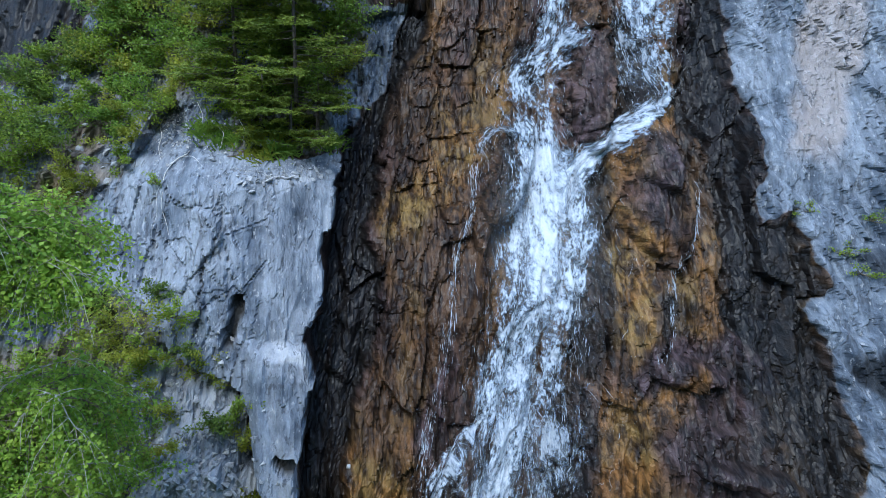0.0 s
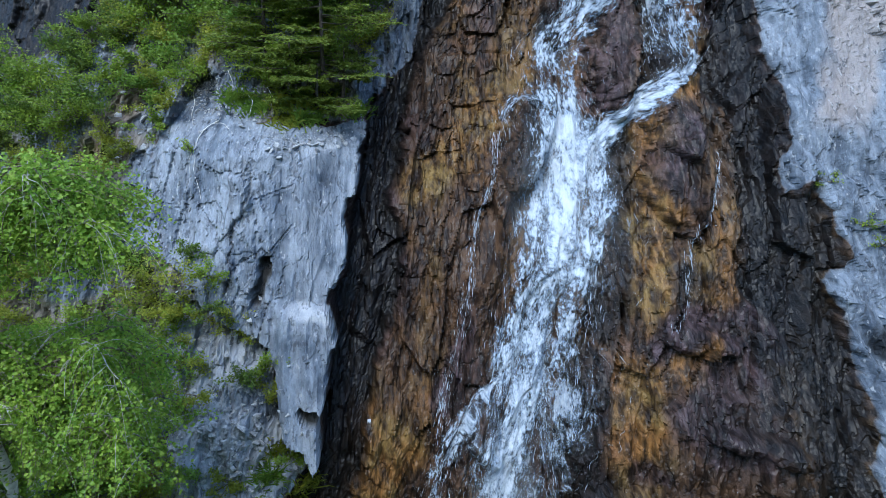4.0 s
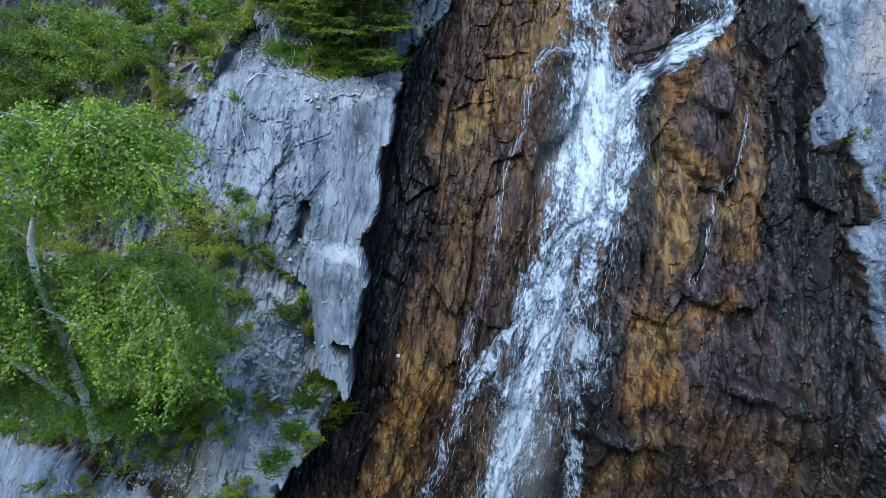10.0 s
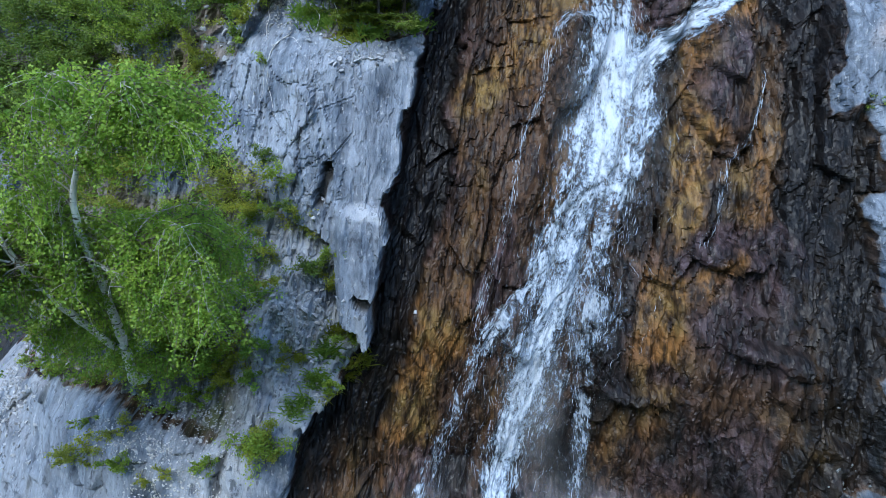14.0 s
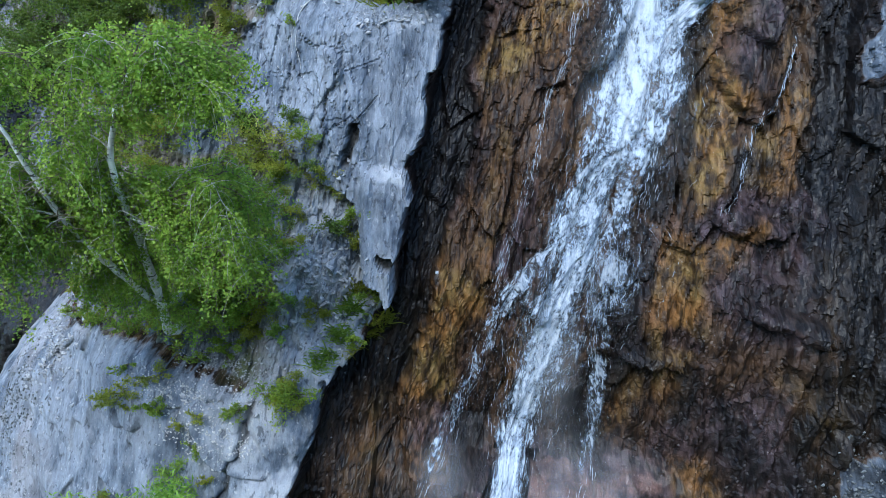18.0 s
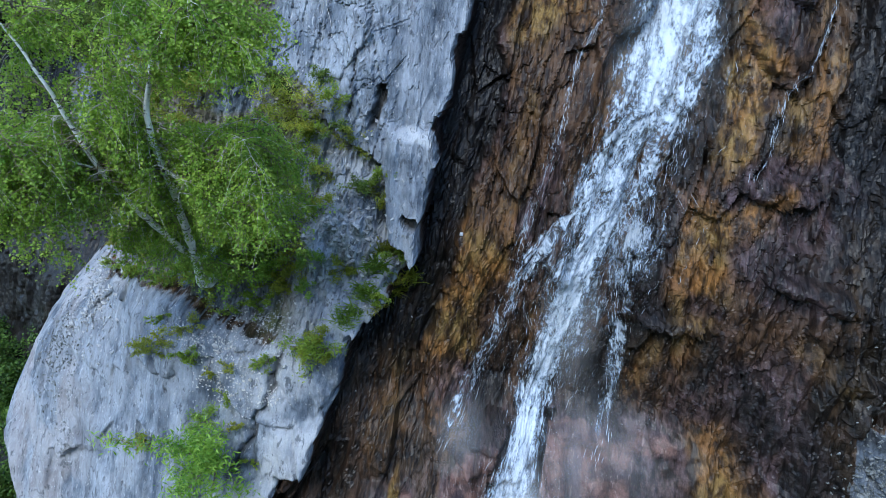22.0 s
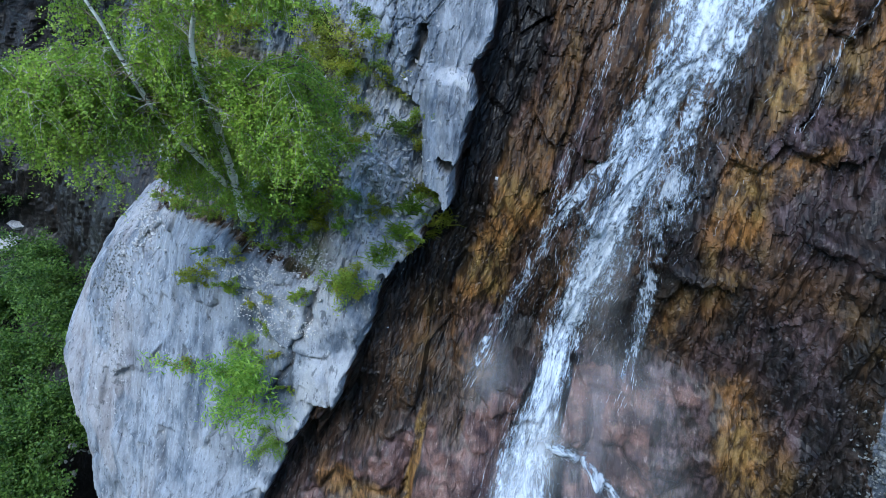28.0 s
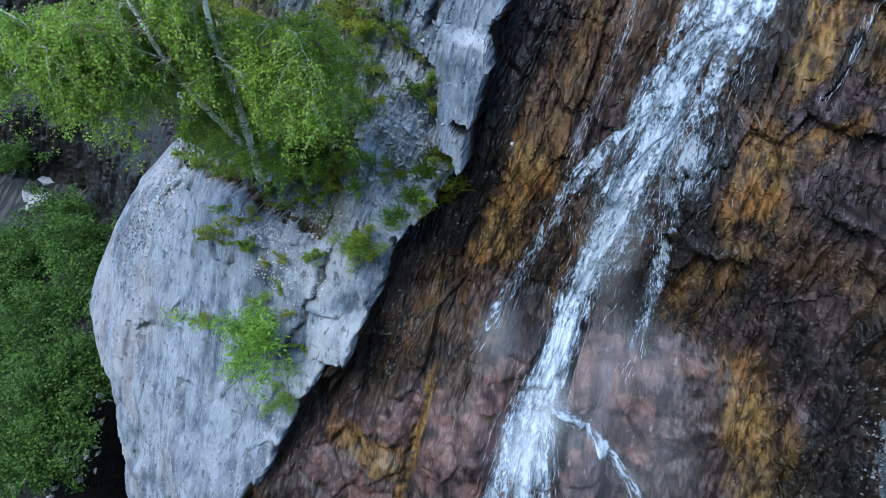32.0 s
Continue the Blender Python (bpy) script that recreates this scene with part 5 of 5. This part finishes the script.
RIM = [(-8.0, 2.35), (-6.8, 2.75), (-5.2, 2.85), (-3.5, 2.6), (-2.4, 2.5), (-2.3, 2.8), (-3.6, 2.95), (-5.2, 3.2), (-6.9, 3.1), (-8.2, 2.8)]
for i, (x, z) in enumerate(spread(14, RIM, 0.25)):
    s = float(pick.uniform(0.5, 0.9))
    shrub("shrub", x, z, 0.26 * s, 0.26 * s, (HEATH_LEAF, SHRUB_LEAF)[int(pick.integers(2))], 560 + i, int(500 * s), "small tuft on the rim of the rock dome", "tufts on the dome's rim", 0.034)
for i, (x, z) in enumerate([(-1.62, 3.3), (-1.8, 3.95), (-1.4, 3.55), (-1.95, 3.6), (-1.65, 4.15), (-2.2, 3.3)]):
    grass("grass_tuft", x, z, 0.2, 700 + i, 240, FERN_LEAF if i % 2 else HEATH_LEAF, "long pale green grass hanging over the gully's edge", "grass over the gully", 0.24)
for i, (x, z, s) in enumerate([(-1.87, 5.19, 1), (-1.68, 4.79, 1.1), (-1.5, 4.1, 0.9), (-2.3, 3.9, 0.9), (-1.75, 3.55, 0.6), (-2.91, 5.29, 1.2), (-3.05, 5.86, 1.2), (-5.84, 2.3, 0.8), (-4.95, 2.5, 0.7), (-2.6, 3.0, 1.1)]):
    shrub("shrub", x, z, 0.27 * s, 0.3 * s, (SHRUB_LEAF, HEATH_LEAF)[i % 2], 240 + i, int(800 * s), "leafy bush clinging to the rock's edge", "bushes at the slab's foot", 0.038)
shrub("fern_bush", -4.3, 1.05, 0.8, 1.0, LARCH_LEAF, 301, 3000, "bright green feathery bush on the rock dome", "", 0.12, 0.22, 0.22)
shrub("fern_bush", -4.55, 1.55, 0.35, 0.35, FERN_LEAF, 302, 900, "small bright green bush on the rock dome", "", 0.055, 0.12, 0.32)
shrub("fern_bush", -3.75, 0.4, 0.36, 0.34, FERN_LEAF, 303, 900, "small bright green bush on the rock dome", "", 0.055, 0.12, 0.32)
shrub("shrub", -5.9, 0.75, 0.3, 0.35, HEATH_LEAF, 304, 600, "sparse tuft of leaves on the rock dome", "", 0.04)
shrub("shrub", -5.55, 2.5, 0.36, 0.34, HEATH_LEAF, 306, 900, "olive bush at the top of the rock dome", "", 0.04)
shrub("shrub", -2.7, 2.85, 0.5, 0.42, SHRUB_LEAF, 305, 1900, "dark green bush hanging over the dome's edge", "", 0.04)
for i, (x, z, s) in enumerate([(-4.75, 2.55, 0.8), (-4.5, 2.3, 0.5), (-4.2, 1.95, 0.7), (-3.95, 1.55, 0.6), (-3.7, 1.1, 0.5), (-4.1, 2.5, 0.7), (-3.6, 2.55, 0.6), (-4.9, 2.85, 0.9)]):
    shrub("shrub", x, z, 0.24 * s, 0.24 * s, HEATH_LEAF if i % 2 else SHRUB_LEAF, 600 + i, int(420 * s), "small green tuft rooted in a crack of the rock dome", "tufts in the dome's crack", 0.034, 0.06)
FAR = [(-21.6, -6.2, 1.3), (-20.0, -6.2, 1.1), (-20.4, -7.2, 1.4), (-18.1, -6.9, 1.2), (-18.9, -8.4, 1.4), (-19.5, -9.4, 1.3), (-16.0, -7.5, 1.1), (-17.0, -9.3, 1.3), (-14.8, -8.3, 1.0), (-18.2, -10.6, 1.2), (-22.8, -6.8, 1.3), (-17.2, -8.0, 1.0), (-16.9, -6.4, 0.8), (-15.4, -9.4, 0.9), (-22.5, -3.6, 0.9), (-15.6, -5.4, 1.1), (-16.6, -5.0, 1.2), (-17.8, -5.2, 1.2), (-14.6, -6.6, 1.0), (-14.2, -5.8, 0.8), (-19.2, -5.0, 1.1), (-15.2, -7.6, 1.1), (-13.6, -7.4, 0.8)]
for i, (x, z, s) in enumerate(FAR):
    shrub("gully_bush", x, z, 1.15 * s, 1.15 * s, GULLY_SHADE_LEAF, 320 + i, int(3800 * s), "dense green bush in the side gully", "bushes in the side gully", 0.12, 0.3)
for i, (x, z) in enumerate([(6.24, 6.86), (5.65, 7.65), (6.5, 7.52), (6.06, 7.1)]):
    shrub("shrub", x, z, 0.2, 0.16, SHRUB_LEAF, 340 + i, 260, "small green cushion on the grey cliff", "cushions on the grey cliff", 0.03, 0.05)
for i, (x, z, r) in enumerate([(-3.2, 8.95, 0.4), (-3.45, 8.55, 0.34), (-3.0, 9.15, 0.36), (-3.65, 8.2, 0.3), (-3.8, 8.75, 0.4), (-4.3, 8.0, 0.34), (-4.9, 8.4, 0.4)]):
    shrub("shrub", x, z, r, r, HEATH_LEAF if i % 3 else SHRUB_LEAF, 880 + i, int(2600 * r), "olive heath bush over the slab's shoulder", "heath bushes beside the slab", 0.04)
for i, (x, z, r) in enumerate([(-2.6, 6.35, 0.3), (-2.3, 5.65, 0.3), (-2.45, 5.95, 0.26), (-3.0, 4.75, 0.34), (-2.75, 4.9, 0.28), (-2.05, 5.1, 0.26), (-3.2, 4.3, 0.36), (-3.35, 4.7, 0.3), (-2.9, 6.6, 0.26)]):
    shrub("shrub", x, z, r, r, (SHRUB_LEAF, HEATH_LEAF, SHADE_LEAF)[i % 3], 900 + i, int(2600 * r), "olive bush among pale scree below the slab", "bushes at the slab's foot", 0.036)
shrub("shrub", -2.95, 8.0, 0.16, 0.16, SHRUB_LEAF, 350, 260, "small green tuft on the slab", "", 0.03, 0.04)


# ---- stones and wood ----
def stone_mesh(seed):
    rng = np.random.default_rng(seed)
    bm = bmesh.new()
    bmesh.ops.create_icosphere(bm, subdivisions=1, radius=1)
    for v in bm.verts:
        v.co = Vector((v.co.x, v.co.y, v.co.z * 0.55)) * float(rng.uniform(0.7, 1.2))
    me = bpy.data.meshes.new("stone")
    bm.to_mesh(me)
    bm.free()
    me.materials.append(STONE)
    return me


STONES = [stone_mesh(i) for i in range(6)]
GRIT = []
for me in STONES:
    me = me.copy()
    me.materials[0] = DARKSTONE
    GRIT.append(me)
rng = np.random.default_rng(77)


def scatter(cx, cz, rx, rz, count, size, label, group, meshes):
    """Single stones on the slope."""
    for _ in range(count):
        x, z = cx + rng.normal() * rx, cz + rng.normal() * rz
        s = size * float(rng.uniform(0.5, 1.5))
        ob = new("stone", meshes[int(rng.integers(6))])
        ob.matrix_world = Matrix.LocRotScale((x, ground_at(x, z) - 0.2 * s, z), Euler(rng.uniform(-1, 1, 3)), (s, s, s * float(rng.uniform(0.5, 1))))
        tagged(ob, label, "stone", group)


def rubble(name, cx, cz, rx, rz, count, size, mat, label):
    """Broken stone too small and too many to count, as one heap."""
    x, z = cx + rng.normal(size=count) * rx, cz + rng.normal(size=count) * rz
    y, _ = cliff(x, z)
    tet = np.array([(1, 0, -0.4), (-0.6, 0.8, -0.4), (-0.6, -0.8, -0.3), (0.1, 0, 0.6), (0.5, -0.7, 0.2)])
    ang = rng.uniform(0, 2 * np.pi, count)
    s = size * rng.uniform(0.4, 1.5, (count, 1))
    loc = tet[None] * rng.uniform(0.6, 1.3, (count, 5, 1))
    v = np.stack([loc[..., 0] * np.cos(ang)[:, None] - loc[..., 2] * np.sin(ang)[:, None], loc[..., 1] * 0.7, loc[..., 0] * np.sin(ang)[:, None] + loc[..., 2] * np.cos(ang)[:, None]], -1)
    v = (v * s[:, None] + np.stack([x, y - 0.15 * s[:, 0], z], -1)[:, None]).reshape(-1, 3)
    f = (np.arange(count)[:, None, None] * 5 + np.array([[0, 1, 3], [1, 2, 3], [2, 4, 3], [4, 0, 3], [0, 2, 1], [0, 4, 2]])).reshape(-1, 3)
    tagged(part(name, fast_mesh(name, v, f), mat), label, "rubble", kind="stuff")


scatter(-1.2, 8.05, 0.3, 0.07, 45, 0.045, "pale broken stone on the lip of the slab", "stones on the slab's lip", STONES)
scatter(-2.6, 8.6, 0.4, 0.2, 25, 0.04, "grey loose stone on the slope", "stones on the slope", STONES)
scatter(-3.9, 2.78, 0.5, 0.1, 35, 0.035, "pale flat stone among litter above the dome", "stones above the dome", STONES)
scatter(-3.15, 4.6, 0.4, 0.45, 60, 0.05, "grey flaky stone beside the bushes", "stones beside the bushes", STONES)
scatter(5.2, 2.2, 0.14, 0.38, 50, 0.04, "grey gravel stone on the ledge", "gravel on the ledge", GRIT)
scatter(-4.2, 8.6, 0.4, 0.5, 25, 0.06, "grey loose stone on the slope", "stones on the slope", STONES)
scatter(-15.2, -9.6, 0.7, 0.5, 26, 0.16, "pale grey block in the side gully", "blocks in the side gully", STONES)
scatter(-17.3, -10.8, 0.8, 0.3, 18, 0.18, "pale grey block in the side gully", "blocks in the side gully", STONES)
scatter(-21.6, -4.9, 0.35, 0.25, 8, 0.3, "pale grey block in the side gully", "blocks in the side gully", STONES)
scatter(-14.3, -8.3, 0.2, 0.5, 16, 0.12, "pale grey block in the side gully", "blocks in the side gully", STONES)
rubble("gravel", 5.22, 2.2, 0.16, 0.42, 500, 0.028, DARKSTONE, "dark grey angular gravel on the ledge")
rubble("scree", -1.3, 8.1, 0.4, 0.08, 350, 0.016, STONE, "pale chips on the slab's lip")
rubble("scree", -2.75, 8.75, 0.35, 0.2, 400, 0.024, STONE, "pale chips of rock on the upper slope")
rubble("scree", -3.0, 4.6, 0.6, 0.8, 450, 0.034, STONE, "flaky grey scree below the slab")
rubble("litter", -3.8, 2.85, 0.8, 0.16, 900, 0.018, STONE, "pale litter of chips above the dome")
rubble("litter", -3.75, 2.2, 0.12, 0.35, 250, 0.014, STONE, "chips caught in the crack of the dome")
rubble("litter", -4.6, 2.75, 0.6, 0.12, 500, 0.02, DEADWOOD, "bleached wood chips and bark above the dome")
rubble("scree", -2.3, 4.4, 0.3, 0.6, 260, 0.06, STONE, "flaky pale scree beside the slab's foot")
rubble("litter", -9.1, 0.9, 0.35, 0.5, 500, 0.028, DARKSTONE, "dark flaky chips along the dome's shoulder")
rubble("litter", -8.6, -0.3, 0.3, 0.6, 260, 0.024, STONE, "pale flaky chips along the dome's shoulder")
rubble("litter", -3.45, 2.1, 0.09, 0.06, 90, 0.022, DEADWOOD, "small nest of dry stalks on the dome")
rubble("litter", -4.2, 2.3, 0.35, 0.25, 350, 0.024, DEADWOOD, "bleached stalks and chips along the dome's crack")
rubble("scree", -8.3, 2.0, 0.5, 0.35, 500, 0.045, STONE, "broken pale rock on the dome's shoulder")


def stick(name, pts, r, mat, label, category):
    p = []
    for x, z, o in pts:
        p.append((x, ground_at(x, z) - o, z))
    q = bend(p, 18)
    me = fast_mesh(name, *tube(q, np.linspace(r, r * 0.35, 18), 6), True)
    tagged(part(name, me, mat), label, category)


stick("root", [(-3.15, 8.9, 0.03), (-3.2, 8.75, 0.02), (-3.08, 8.6, 0.03), (-3.1, 8.45, 0.02), (-2.98, 8.28, 0.02)], 0.009, DEADWOOD, "bleached bare root hanging over the slab", "root")
stick("root", [(-2.6, 8.36, 0.03), (-2.75, 8.3, 0.04), (-2.88, 8.1, 0.02), (-2.83, 7.85, 0.03), (-2.9, 7.7, 0.02), (-2.78, 7.45, 0.01), (-2.76, 7.2, 0.01)], 0.009, DEADWOOD, "bleached bare root hanging over the slab", "root")
stick("root", [(-2.85, 8.2, 0.03), (-2.7, 8.32, 0.04), (-2.5, 8.34, 0.03), (-2.3, 8.2, 0.02)], 0.007, DEADWOOD, "bleached bare root hanging over the slab", "root")
stick("root", [(-2.86, 8.0, 0.02), (-2.95, 7.85, 0.02), (-2.93, 7.6, 0.01), (-2.98, 7.4, 0.01)], 0.005, DEADWOOD, "bleached bare root hanging over the slab", "root")
for i, (x, z) in enumerate([(-2.2, 8.75), (-1.9, 8.85), (-2.5, 9.1), (-2.05, 9.15), (-1.7, 9.0), (-3.0, 9.3)]):
    stick("branch", [(x, z, 0.1), (x + 0.12, z - 0.1 - 0.05 * (i % 3), 0.2), (x + 0.1, z - 0.3, 0.16)], 0.007, DEADWOOD, "thin bleached dead branch among the shrubs", "branch")
stick("branch", [(-3.2, 2.85, 0.12), (-2.8, 2.8, 0.16), (-2.45, 2.85, 0.12)], 0.009, DEADWOOD, "thin bare dead branch above the gully", "branch")
me = fast_mesh("scrap", np.array([(-0.03, 0, -0.035), (0.03, -0.02, -0.04), (0.03, 0, 0.03), (-0.015, -0.03, 0.045), (0, -0.04, 0)]), np.array([[0, 1, 4], [1, 2, 4], [2, 3, 4], [3, 0, 4]]))
ob = part("scrap", me, SCRAP)
ob.location = (-0.5, ground_at(-0.5, 4.36) - 0.01, 4.36)
tagged(ob, "small white scrap caught on the dark rock", "scrap")
